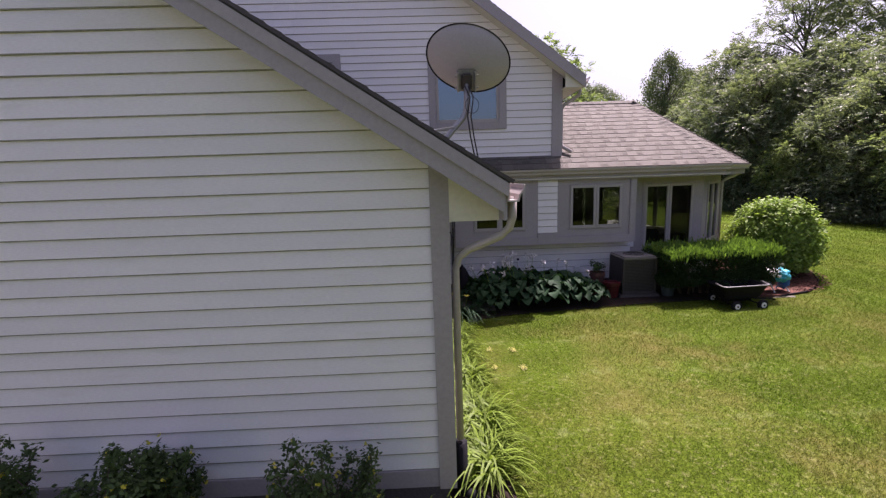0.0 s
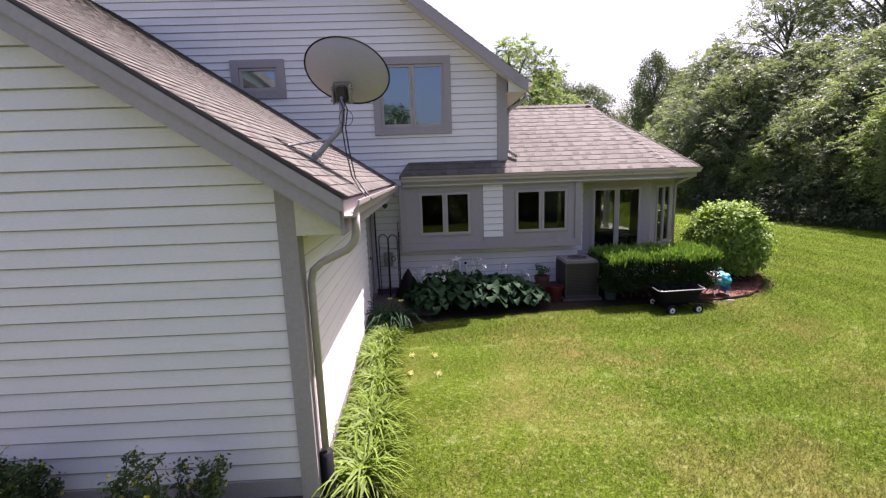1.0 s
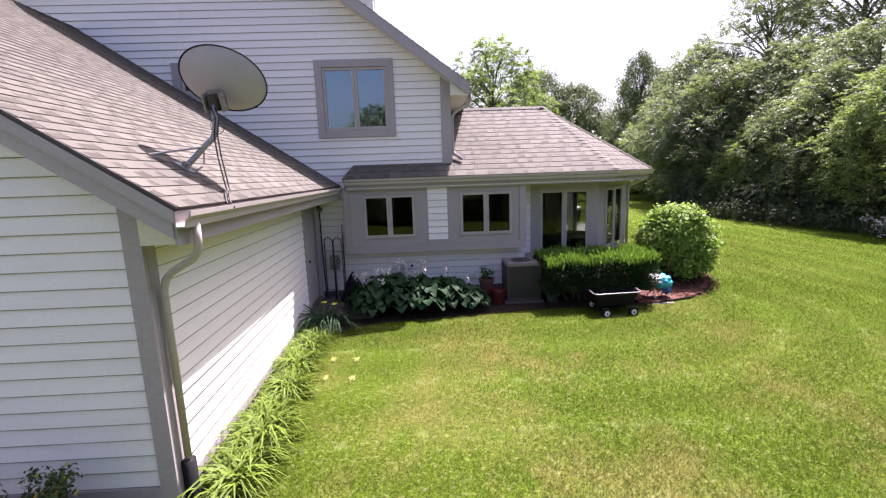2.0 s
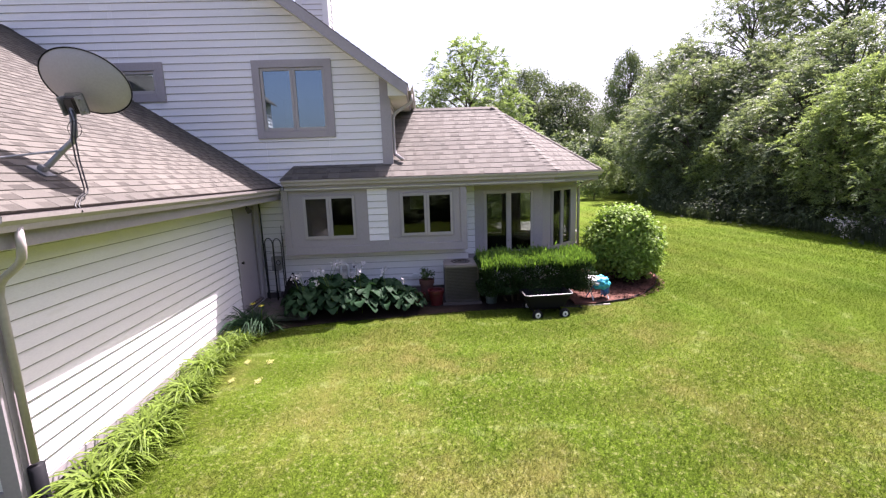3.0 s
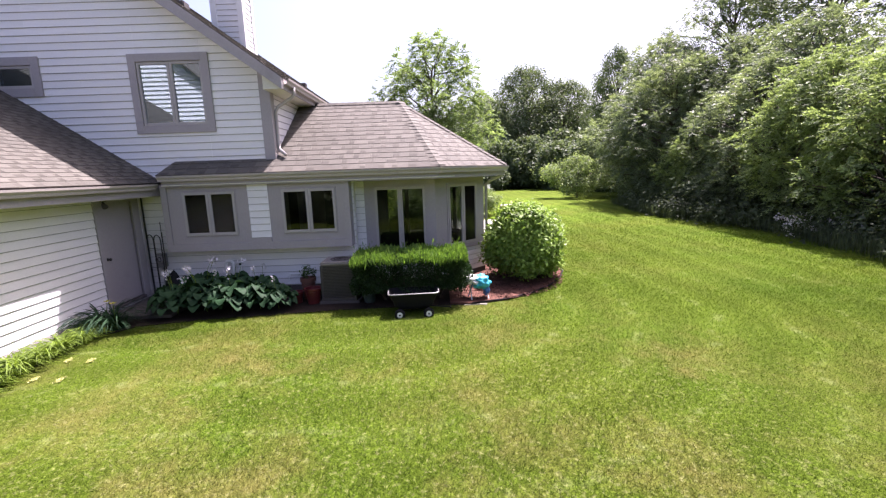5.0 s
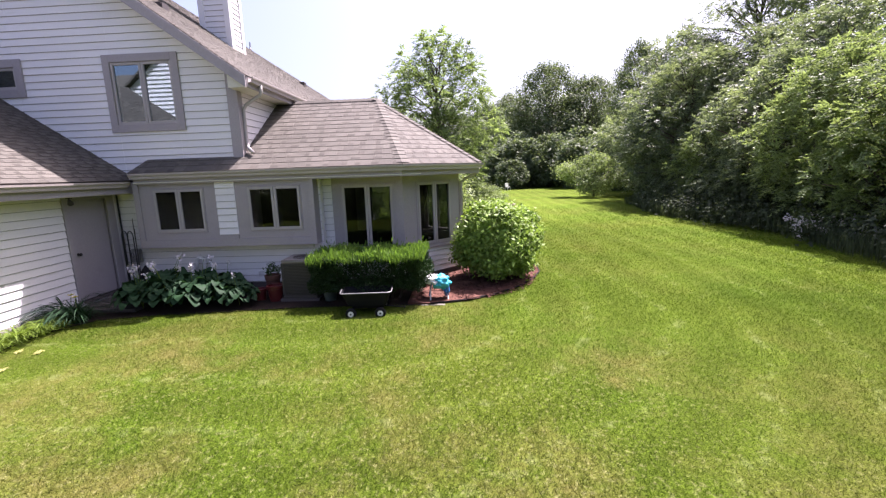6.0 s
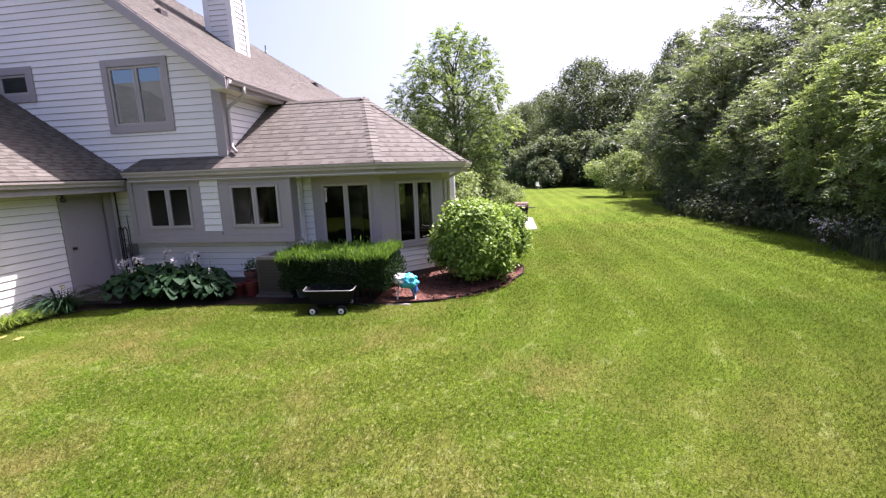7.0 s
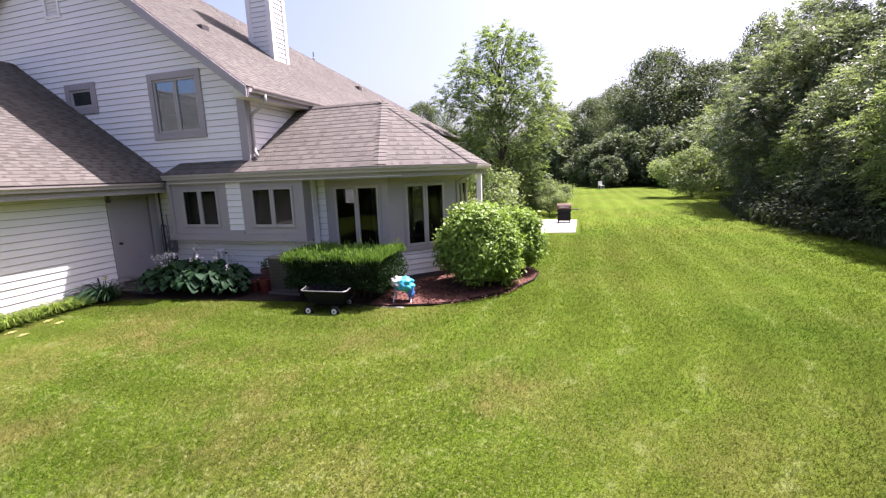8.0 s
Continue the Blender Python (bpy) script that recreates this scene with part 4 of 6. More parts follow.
def tree(name, label, h, spread, low, n_clumps, n_leaves, leaf, material, seed, trunk_r=0.16, columnar=1.0, clump_r=(0.16, 0.3), lean=(0, 0), category="tree", bare=0.0, m=None, frond=0.0):
    """A tapered trunk with limbs, and a crown of leaf clumps with gaps. low: the height at which the crown begins."""
    rng = np.random.default_rng(seed)
    ob = thing(name, label, category, m)
    clumps = []
    for i in range(n_clumps):
        t = (i + 0.5) / n_clumps
        z = low + (h - low) * t
        prof = math.sin(math.pi * min(max((t * 0.86 + 0.12), 0), 1)) ** 0.7 * columnar
        ang = i * 2.39996 + rng.normal() * 0.4
        rr = spread * prof * (0.35 + 0.65 * rng.random() ** 0.6)
        cr = spread * rng.uniform(*clump_r) * (0.7 + 0.5 * prof)
        clumps.append((rr * math.cos(ang) + lean[0] * t, rr * math.sin(ang) + lean[1] * t, z, cr, rng.uniform(0.6, 0.95)))
    bm = bmesh.new()
    top = (lean[0] * 0.8, lean[1] * 0.8, h * 0.86)
    axis = limb(rng, (0, 0, -0.15), top, 7, 0.03)
    tube(bm, axis, [trunk_r * (1.25 if i == 0 else 1) * (1 - 0.82 * i / 7) for i in range(8)], 8)
    for i, c in enumerate(clumps):
        if i % 2 and bare == 0:
            continue
        t = min(max((c[2] - spread * 0.8) / (h * 0.86), 0.12), 0.92)
        k = min(int(t * 7), 6)
        f = t * 7 - k
        s = tuple(axis[k][j] * (1 - f) + axis[k + 1][j] * f for j in range(3))
        tube(bm, limb(rng, s, c[:3], 4), [trunk_r * 0.45 * (1 - t * 0.6) * (1 - 0.8 * q / 4) + 0.008 for q in range(5)], 5)
    part("trunk", bm, BARK, ob, smooth=True)
    leaves = spray_cloud(rng, clumps, n_leaves, leaf, frond) if frond else leaf_cloud(rng, clumps, n_leaves, leaf, 0.25, 0.4, 0.20)
    quads("crown", *leaves, material, ob, corners=3)
    return ob


def at(x, y, turn=0, s=1.0, z=None):
    return pose(x, y, gz(x, y) if z is None else z, 0, 0, turn) @ Matrix.Scale(s, 4)


# ---- trees ----
tree("maple_tree", "young maple with light green airy crown on the lawn", 9.4, 3.15, 1.4, 84, 34000, 0.096, MAPLE, 21, 0.15, clump_r=(0.12, 0.22), m=at(6.1, 24.2), frond=0.34)

W1_ = tree("deciduous_tree", "tall dark green tree at the edge of the woods", 8.6, 3.6, 0.6, 130, 48000, 0.088, LEAF, 31, 0.17, clump_r=(0.08, 0.19), m=at(20.5, 26.6), frond=0.46)
W2_ = tree("deciduous_tree", "broad leafy tree with sunlit upper crown at the woods' edge", 7.6, 3.6, 0.4, 126, 46000, 0.088, LEAF, 32, 0.16, clump_r=(0.08, 0.19), m=at(20.8, 19.6, 0, 0.88), frond=0.46)
W3_ = tree("deciduous_tree", "bright leafy tree with drooping branches by the lawn", 6.9, 2.9, 0.6, 100, 36000, 0.085, LEAF_BRIGHT, 33, 0.13, clump_r=(0.08, 0.2), m=at(20.0, 15.8, 0, 0.88), frond=0.46)
W4_ = tree("deciduous_tree", "tall thin tree with open crown and bare dark limbs", 15.5, 4.8, 5.5, 90, 28000, 0.11, LEAF, 34, 0.2, clump_r=(0.08, 0.16), m=at(26.8, 31.5), frond=0.46)
for w in (W1_, W2_, W3_, W4_):
    tagged(w, group="trees of the woods")
copy_spec = [(W1_, 22.3, 31.5, 70, 1.25), (W2_, 23.5, 16.3, 120, 0.85), (W1_, 22.2, 12.2, 250, 0.82), (W2_, 20.8, 9.2, 30, 0.88), (W1_, 25.0, 38.0, 20, 1.15),
             (W2_, 23.5, 34.5, 300, 0.9), (W4_, 32.0, 30.0, 140, 1.25), (W1_, 24.0, 21.0, 150, 1.05), (W2_, 24.2, 26.5, 210, 1.25), (W4_, 36.0, 23.0, 250, 1.25), (W1_, 24.0, 7.5, 310, 1.1),
             (W2_, 21.8, 23.0, 75, 0.85), (W3_, 19.6, 22.6, 200, 0.64), (W3_, 19.5, 12.7, 110, 0.8), (W2_, 20.5, 4.5, 10, 1.0), (W1_, 20.5, -1.0, 65, 1.0), (W2_, 27, 44, 0, 1.2)]
for src, x, y, turn, s in copy_spec:
    copy_thing(src, at(x, y, turn)).scale = (s, s, s)

M1_ = tree("maple_tree", "large dark maple at the far end of the lawn", 19.0, 8.2, 0.2, 150, 40000, 0.21, LEAF_DARK, 41, 0.35, clump_r=(0.13, 0.24), m=at(21.8, 76))
tagged(M1_, group="far trees")
for x, y, turn, s in ((12.0, 84, 80, 0.74), (27.8, 74, 160, 0.86), (4.0, 92, 230, 0.8), (-8, 96, 10, 0.85), (-22, 92, 120, 0.9), (40, 66, 300, 0.88), (17.0, 92, 40, 0.9), (37, 52, 200, 0.62), (-36, 90, 60, 0.9), (48, 58, 20, 0.85), (27, 84, 90, 0.8), (8, 100, 140, 0.7), (36, 62, 250, 0.7)):
    copy_thing(M1_, at(x, y, turn)).scale = (s, s, s)
B2_ = tree("shrub_tree", "dark leafy bush at the far end of the lawn", 3.6, 2.4, 0.2, 44, 9000, 0.15, LEAF_DARK, 52, 0.07, category="bush", m=at(13.6, 58))
tagged(B2_, group="far bushes")
B1_ = tree("shrub_tree", "low many-stemmed bush tree in the far lawn", 3.4, 2.8, 0.7, 34, 11000, 0.10, LEAF_BRIGHT, 51, 0.07, category="bush", m=at(18.2, 37.5))
tagged(B1_, group="lawn bushes")
for x, y, turn, s in ((12.0, 66, 130, 1.5), (15.5, 64, 20, 1.8), (9.0, 80, 70, 2.0), (5.5, 82, 170, 2.2), (19, 62, 220, 1.9), (22, 56, 90, 1.6), (24, 48, 10, 1.6), (2.0, 84, 250, 2.2), (-2, 86, 30, 2.2), (17, 70, 60, 2.2), (25, 66, 160, 2.2)):
    copy_thing(B2_, at(x, y, turn)).scale = (s, s, s)
for x, y, turn, s in ( (8.2, 29.5, 210, 0.5), (6.9, 25.6, 90, 0.55), (8.6, 24.8, 150, 0.42), (5.2, 18.5, 33, 0.85)):
    copy_thing(B1_, at(x, y, turn)).scale = (s, s, s)
dark = copy_thing(M1_, at(24.6, 45.5, 200))
dark.scale = (0.42, 0.42, 0.73)
# bushes, trees and a neighbour's house behind the camera, seen in the window glass
for x, turn, s in ((-6, 10, 1.1), (-2.2, 130, 1.0), (1.4, 250, 1.15), (5.2, 40, 1.0), (8.8, 170, 1.15), (12.6, 300, 1.05), (16, 90, 1.1)):
    copy_thing(B2_, at(x, -9.5 + 0.6 * math.sin(x), turn)).scale = (s, s, s)
for src, x, y, turn, s in ((W1_, -2, -22, 70, 1.05), (W2_, 4, -25, 200, 0.8), (W2_, 9, -22, 10, 0.8), (W1_, 14, -24, 10, 0.9), (W2_, 21, -20, 90, 1.1), (W2_, -8, -27, 30, 0.7), (W2_, 27, -11, 220, 1.2)):
    copy_thing(src, at(x, y, turn)).scale = (s, s, s)
neighbour = thing("neighbour_house", "tall neighbouring house with cream siding and brown roof", "house", at(-15.9, -18, 90))
bm = bmesh.new()
box(bm, -4, 4, -5.85, 1.2, 0, 9.6)
prism(bm, [(-4, -5.85, 9.6), (-4, 1.2, 9.6), (-4, -2.325, 12.6)], (8, 0, 0))
for i in range(41):
    z = 0.2 + 0.3 * i
    half = 3.525 if z < 9.3 else 3.525 * (12.3 - z) / 3.0
    if half > 0.1:
        prism(bm, [(4, -2.325 - half, z), (4.07, -2.325 - half, z), (4, -2.325 - half, z + 0.295)], (0, 2 * half, 0))
    if z < 9.3:
        prism(bm, [(-4, -5.85, z), (-4, -5.92, z), (-4, -5.85, z + 0.295)], (8, 0, 0))
part("wall", bm, SIDING, neighbour)
for edge in (-6.3, 1.65):
    bm = bmesh.new()
    prism(bm, [(-4.4, edge, 9.26), (4.4, edge, 9.26), (4.4, -2.325, 12.64), (-4.4, -2.325, 12.64)], (0, 0, 0.14))
    part("roof", bm, SHINGLE, neighbour)
bm = bmesh.new()
box(bm, -4, 3.4, 1.2, 14, 0, 5.8)
part("wing_wall", bm, SIDING, neighbour)
for edge in (3.9, -4.5):
    bm = bmesh.new()
    prism(bm, [(edge, 1.2, 5.5), (edge, 14.4, 5.5), (-0.3, 14.4, 11.4), (-0.3, 1.2, 11.4)], (0, 0, 0.14))
    part("wing_roof", bm, SHINGLE, neighbour)
for y in (-4, -1):
    bm = bmesh.new()
    box(bm, 4.0, 4.1, y - 0.6, y + 0.6, 1.0, 2.6)
    part("window", bm, FIN, neighbour)


# undergrowth and tall grass along the woods
def undergrowth():
    rng = np.random.default_rng(61)
    clumps = []
    for y in np.arange(2, 29, 0.45):
        for dx in (0.2, 1.6, 3.4):
            edge = 17.7 + 0.5 * math.sin(y * 0.5) - (0.08 * max(y - 28, 0)) * 0
            x = edge + dx + rng.normal() * 0.35
            clumps.append((x, y + rng.normal() * 0.3, gz(x, y) + rng.uniform(0.2, 0.5) + 0.45 * dx, rng.uniform(0.45, 0.8) + 0.2 * dx, 0.8))
    quads("undergrowth", *leaf_cloud(rng, clumps, 70000, 0.085, 0.1, 0.3, 0.25), BRAMBLE, None, "dark leafy undergrowth at the foot of the woods", "stuff", 3)
    n = 5000
    y = rng.uniform(4, 29, n)
    x = 17.5 + 0.5 * np.sin(y * 0.5) + rng.exponential(0.5, n) - 0.3
    h = rng.uniform(0.25, 0.7, n)
    base = np.stack([x, y, np.full(n, 0.25)], 1)
    along = np.stack([rng.normal(size=n) * 0.1, rng.normal(size=n) * 0.1, np.ones(n)], 1) * (h / 2)[:, None]
    a = rng.random(n) * 6.28
    across = np.stack([np.cos(a), np.sin(a), np.zeros(n)], 1) * 0.012
    quads("tall_grass", base + along, along, across, BRAMBLE, None, "rough tall grass along the edge of the woods", "stuff")


undergrowth()


def wildflowers():
    rng = np.random.default_rng(62)
    pos, stems = [], []
    for x, y, k in ((17.75, 13.95, 24), (18.2, 13.3, 14), (18.3, 12.0, 8)):
        for i in range(k):
            tall = rng.uniform(0.12, 0.75)
            c = np.array((x + rng.normal() * 0.2, y + rng.normal() * 0.4, gz(x, y) + tall))
            stems.append((c[0], c[1], c[2] - tall / 2, tall / 2))
            for j in range(14):
                pos.append(c + rng.normal(size=3) * 0.055)
    pos = np.array(pos)
    n = len(pos)
    a = unit(rng.normal(size=(n, 3)))
    b = unit(np.cross(a, rng.normal(size=(n, 3))))
    quads("wildflowers", pos, a * 0.035, b * 0.03, WHITE_PETAL, None, "white wildflower heads at the edge of the woods", "stuff")
    stems = np.array(stems)
    up = np.zeros((len(stems), 3))
    up[:, 2] = stems[:, 3] + 0.02
    across = np.tile((0.006, -0.006, 0.0), (len(stems), 1))
    quads("wildflower_stems", stems[:, :3], up, across, BRAMBLE, None, "thin green wildflower stems at the woods' edge", "stuff")


wildflowers()


# ---- lawn blades ----
def grass():
    rng = np.random.default_rng(71)
    bedp = np.array(BED)

    def inside(x, y):
        c = np.zeros(len(x), bool)
        j = len(bedp) - 1
        for i in range(len(bedp)):
            xi, yi, xj, yj = *bedp[i], *bedp[j]
            c ^= ((yi > y) != (yj > y)) & (x < (xj - xi) * (y - yi) / (yj - yi + 1e-9) + xi)
            j = i
        return c

    k = 690000
    x = rng.uniform(0.2, 18, k)
    y = 0.8 + rng.exponential(5.2, k)
    near = (y < 32) & (rng.random(k) < np.clip((y - 0.6) / 2.2, 0.05, 1)) & (rng.random(k) < np.clip((18.3 - x) / 1.5, 0, 1))
    x, y = x[near], y[near]
    keep = ~inside(x, y) & ~((x < 0.62) & (y < 9)) & ~((x < 10.1) & (x > 6.4) & (y > 17.5) & (y < 22.4))
    x, y = x[keep], y[keep]
    n = len(x)
    far = np.clip((y - 6) / 14, 0, 1)
    z = 0.25 - 0.030 * np.clip(6.5 - y, 0, 8)
    h = rng.uniform(0.018, 0.042, n) * (1 + 0.5 * far)
    lean = rng.normal(size=(n, 2)) * 0.9
    top = np.stack([lean[:, 0] * h, lean[:, 1] * h, h], 1)
    a = rng.random(n) * 6.283
    w = (0.003 + 0.009 * far)[:, None] * np.stack([np.cos(a), np.sin(a), np.zeros(n)], 1)
    base = np.stack([x, y, z], 1)
    co = np.empty((n, 3, 3), np.float32)
    co[:, 0], co[:, 1], co[:, 2] = base - w, base + w, base + top
    me = bpy.data.meshes.new("grass")
    me.vertices.add(n * 3)
    me.vertices.foreach_set("co", co.ravel())
    me.loops.add(n * 3)
    me.loops.foreach_set("vertex_index", np.arange(n * 3, dtype=np.int32))
    me.polygons.add(n)
    me.polygons.foreach_set("loop_start", np.arange(0, n * 3, 3, dtype=np.int32))
    me.update(calc_edges=True)
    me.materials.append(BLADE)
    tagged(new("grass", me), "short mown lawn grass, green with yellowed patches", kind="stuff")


grass()


def dry_spots():
    """Four small bleached patches, set in a square, in the lawn beside the garage wall."""
    for k, (x, y) in enumerate(((0.78, 5.93), (1.12, 5.90), (0.78, 5.38), (1.155, 5.34))):
        rng = np.random.default_rng(300 + k)
        n = 130
        px, py = x + rng.normal(size=n) * 0.018, y + rng.normal(size=n) * 0.032
        z = np.array([gz(a, b) for a, b in zip(px, py)])
        d = unit(np.stack([rng.normal(size=n), rng.normal(size=n), np.abs(rng.normal(size=n)) * 0.7 + 0.2], 1))
        w = unit(np.cross(d, rng.normal(size=(n, 3)))) * 0.004
        ob = quads("dry_grass_patch", np.stack([px, py, z + 0.022], 1), d * 0.02, w, STRAW, None, "small bleached straw-coloured patch in the green lawn", "stuff", 3)
        tagged(ob, group="bleached patches in the lawn", kind="stuff")


dry_spots()


# ---- garden plants ----
def hedge():
    """A clipped yew hedge: box-shaped mass of needles with fresh upright shoots on top."""
    rng = np.random.default_rng(81)
    ob = thing("yew_hedge", "clipped dark green yew hedge with fresh light tips", "hedge", at(5.56, 8.38))
    L, D, H = 1.09, 0.60, 1.0
    n = 34000
    p = rng.uniform(-1, 1, (n, 3))
    k = (np.abs(p) ** 6).sum(1) ** (1 / 6)
    p = p / k[:, None] * (0.72 + 0.28 * rng.random(n))[:, None]
    lump = 1 + 0.06 * np.sin(p[:, 0] * 7 + 1) + 0.05 * np.sin(p[:, 0] * 15 + p[:, 2] * 5)
    pos = p * np.array([L, D, H * 0.36]) * lump[:, None] + np.array([0, 0, H * 0.60])
    pos[:, 2] = np.maximum(pos[:, 2], 0.12)
    d = unit(p * np.array([0.6, 0.8, 1]) + np.array([0, 0, 0.5]) + rng.normal(size=(n, 3)) * 0.5)
    b = unit(np.cross(d, rng.normal(size=(n, 3))))
    s = rng.uniform(0.018, 0.038, n)
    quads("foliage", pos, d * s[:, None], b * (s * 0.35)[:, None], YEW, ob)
    n = 13000
    x = rng.uniform(-1, 1, n)
    yy = rng.uniform(-1, 1, n)
    pos = np.stack([x * L * 1.0, yy * D * 1.0, H * (0.915 + 0.025 * np.sin(x * 9)) - 0.08 * (np.abs(yy) > 0.85) * rng.random(n) + rng.exponential(0.03, n)], 1)
    d = unit(np.stack([rng.normal(size=n) * 0.25, rng.normal(size=n) * 0.25, np.ones(n)], 1))
    b = unit(np.cross(d, rng.normal(size=(n, 3))))
    s = rng.uniform(0.02, 0.03, n) + rng.exponential(0.012, n)
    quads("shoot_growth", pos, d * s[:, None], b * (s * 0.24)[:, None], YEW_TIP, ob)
    bm = bmesh.new()
    for i in range(9):
        x0 = -0.85 + i * 0.21
        tube(bm, limb(rng, (x0 * 0.6, 0, -0.05), (x0, rng.normal() * 0.15, 0.6), 3), [0.03, 0.022, 0.014, 0.008], 5)
    part("stems", bm, BARK, ob)


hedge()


def hydrangea(x, y, r, h, n, seed, label):
    rng = np.random.default_rng(seed)
    ob = thing("hydrangea_bush", label, "bush", at(x, y), "hydrangea bushes")
    clumps = []
    for i in range(26):
        a, t = i * 2.4, (i + 0.5) / 26
        z = h * (0.25 + 0.6 * t)
        rr = r * 0.66 * math.sin(math.pi * (0.30 + 0.55 * t)) * (0.6 + 0.4 * rng.random())
        clumps.append((rr * math.cos(a), rr * math.sin(a), z, r * rng.uniform(0.34, 0.46), 0.85))
    quads("foliage", *leaf_cloud(rng, clumps, n, 0.047, 0.3, 0.5, 0.15), HYDR, ob)
    bm = bmesh.new()
    for c in clumps[::2]:
        tube(bm, limb(rng, (c[0] * 0.2, c[1] * 0.2, -0.05), c[:3], 3), [0.016, 0.013, 0.01, 0.006], 5)
    part("stems", bm, BARK, ob)


hydrangea(8.0, 9.70, 0.96, 1.74, 40000, 82, "rounded bright green hydrangea bush on red mulch")
hydrangea(8.62, 11.05, 0.76, 1.60, 21000, 83, "smaller hydrangea bush with pale green leaves")


def hosta(seed):
    rng = np.random.default_rng(seed)
    verts, faces = [], []
    for i in range(72):
        a = i * 2.4 + rng.normal() * 0.2
        ring = i / 72
        reach = 0.06 + 0.30 * ring
        zt = 0.48 - 0.30 * ring ** 1.3 + rng.normal() * 0.03
        ln_, wd = rng.uniform(0.10, 0.17), rng.uniform(0.062, 0.105)
        roll = rng.normal() * 0.4
        ca, sa = math.cos(a), math.sin(a)
        droop = 0.1 + 0.45 * ring + rng.uniform(0, 0.3)
        j = len(verts)
        rows = 5
        for k in range(rows + 1):
            t = k / rows
            w = wd * math.sqrt(max(1 - ((t - 0.45) / 0.56) ** 2, 0.001))
            rr = reach + ln_ * 1.5 * t * (1 - 0.25 * droop * t)
            z = zt + 0.05 * math.sin(math.pi * t) - droop * 0.07 * t * t
            for s, lift in ((-1, 0.025), (0, 0), (1, 0.025)):
                verts.append((ca * rr - sa * w * s, sa * rr + ca * w * s, z + lift * w / wd + roll * w * s))
        for k in range(rows):
            for s in (0, 1):
                q = j + k * 3 + s
                faces.append((q, q + 1, q + 4, q + 3))
    ob = thing("hosta", "broad-leaved green hosta clump by the bay", "plant", None, "hostas below the bay")
    raw("leaves", verts, faces, HOSTA, ob, smooth=True)
    bm = bmesh.new()
    pos = []
    for i in range(1 if seed % 2 else 3):
        a, l = rng.random() * 6.28, rng.uniform(0.05, 0.28)
        top = np.array((l * math.cos(a), l * math.sin(a), rng.uniform(0.58, 0.86)))
        tube(bm, limb(rng, (0, 0, 0), top, 3, 0.03), [0.005, 0.005, 0.004, 0.003], 5)
        for k in range(13):
            pos.append(top + rng.normal(size=3) * np.array((0.03, 0.03, 0.055)))
    part("flower_stalk", bm, STRAP, ob)
    pos = np.array(pos)
    d = unit(rng.normal(size=(len(pos), 3)))
    quads("flower_spray", pos, d * 0.030, unit(np.cross(d, rng.normal(size=(len(pos), 3)))) * 0.018, WHITE_PETAL, ob, "small pale lilac-white flowers", "stuff")
    return ob


h1, h2 = hosta(91), hosta(92)
for i, (x, y, s) in enumerate(((1.15, 7.95, 1.0), (1.65, 8.05, 1.1), (2.15, 8.0, 1.05), (2.65, 8.1, 1.0), (3.02, 8.05, 0.8), (1.35, 8.5, 1.15), (1.95, 8.55, 1.05), (2.5, 8.6, 0.95), (0.95, 8.3, 0.9))):
    src = (h2 if i in (0, 1, 5, 6, 8) else h1)
    if i in (0, 2):
        src.matrix_basis = at(x, y, i * 40, 1)
        src.scale = (s, s, s)
    else:
        src2 = copy_thing(src, at(x, y, i * 47))
        src2.scale = (s, s, s)


def daylily(seed, n, ln_, colour, label, group):
    rng = np.random.default_rng(seed)
    verts, faces = [], []
    for i in range(n):
        a = rng.random() * 6.283
        l = ln_ * rng.uniform(0.6, 1.15)
        up = rng.uniform(0.38, 0.88)
        w = rng.uniform(0.006, 0.011)
        x0, y0 = rng.normal(size=2) * 0.06
        j = len(verts)
        ca, sa = math.cos(a), math.sin(a)
        for k in range(6):
            t = k / 5
            rr = l * (0.75 * t ** 1.4)
            z = l * up * (1.35 * t - 1.05 * t ** 2.3)
            ww = w * (1 - t ** 3) + 0.0008
            verts += [(x0 + ca * rr - sa * ww, y0 + sa * rr + ca * ww, z), (x0 + ca * rr + sa * ww, y0 + sa * rr - ca * ww, z + 0.004)]
        faces += [(j + 2 * k, j + 2 * k + 1, j + 2 * k + 3, j + 2 * k + 2) for k in range(5)]
    ob = thing("daylily_clump", label, "plant", None, group)
    raw("leaves", verts, faces, colour, ob)
    return ob


d1 = daylily(101, 210, 0.62, STRAP, "arching bright green daylily clump along the garage wall", "daylilies along the garage wall")
d2 = daylily(102, 180, 0.56, STRAP, "arching bright green daylily clump along the garage wall", "daylilies along the garage wall")
rng = random.Random(5)
y = 3.42
i = 0
while y < 7.2:
    src = d1 if i % 2 else d2
    m = at(0.42 - 0.022 * (y - 3.4) + rng.uniform(-0.05, 0.05), y, rng.uniform(0, 360))
    s = rng.uniform(0.85, 1.1) * (1.05 if y < 4.2 else 0.86)
    ob = src if i < 2 else copy_thing(src, m)
    ob.matrix_basis = m
    ob.scale = (s, s, s)
    y += rng.uniform(0.26, 0.36)
    i += 1
d3 = daylily(103, 120, 0.88, HOSTA, "dark green iris clump with a few yellow blooms", "irises by the door step")
bm = bmesh.new()
tube(bm, [(0, 0, 0), (0.03, 0.01, 0.25), (0.06, 0.02, 0.45)], 0.005, 6)
part("flower_stalk", bm, STRAP, d3)
ang = np.linspace(0, 2 * math.pi, 7)[:6]
out = np.stack([np.cos(ang), np.sin(ang), np.full(6, 0.45)], 1) * 0.032
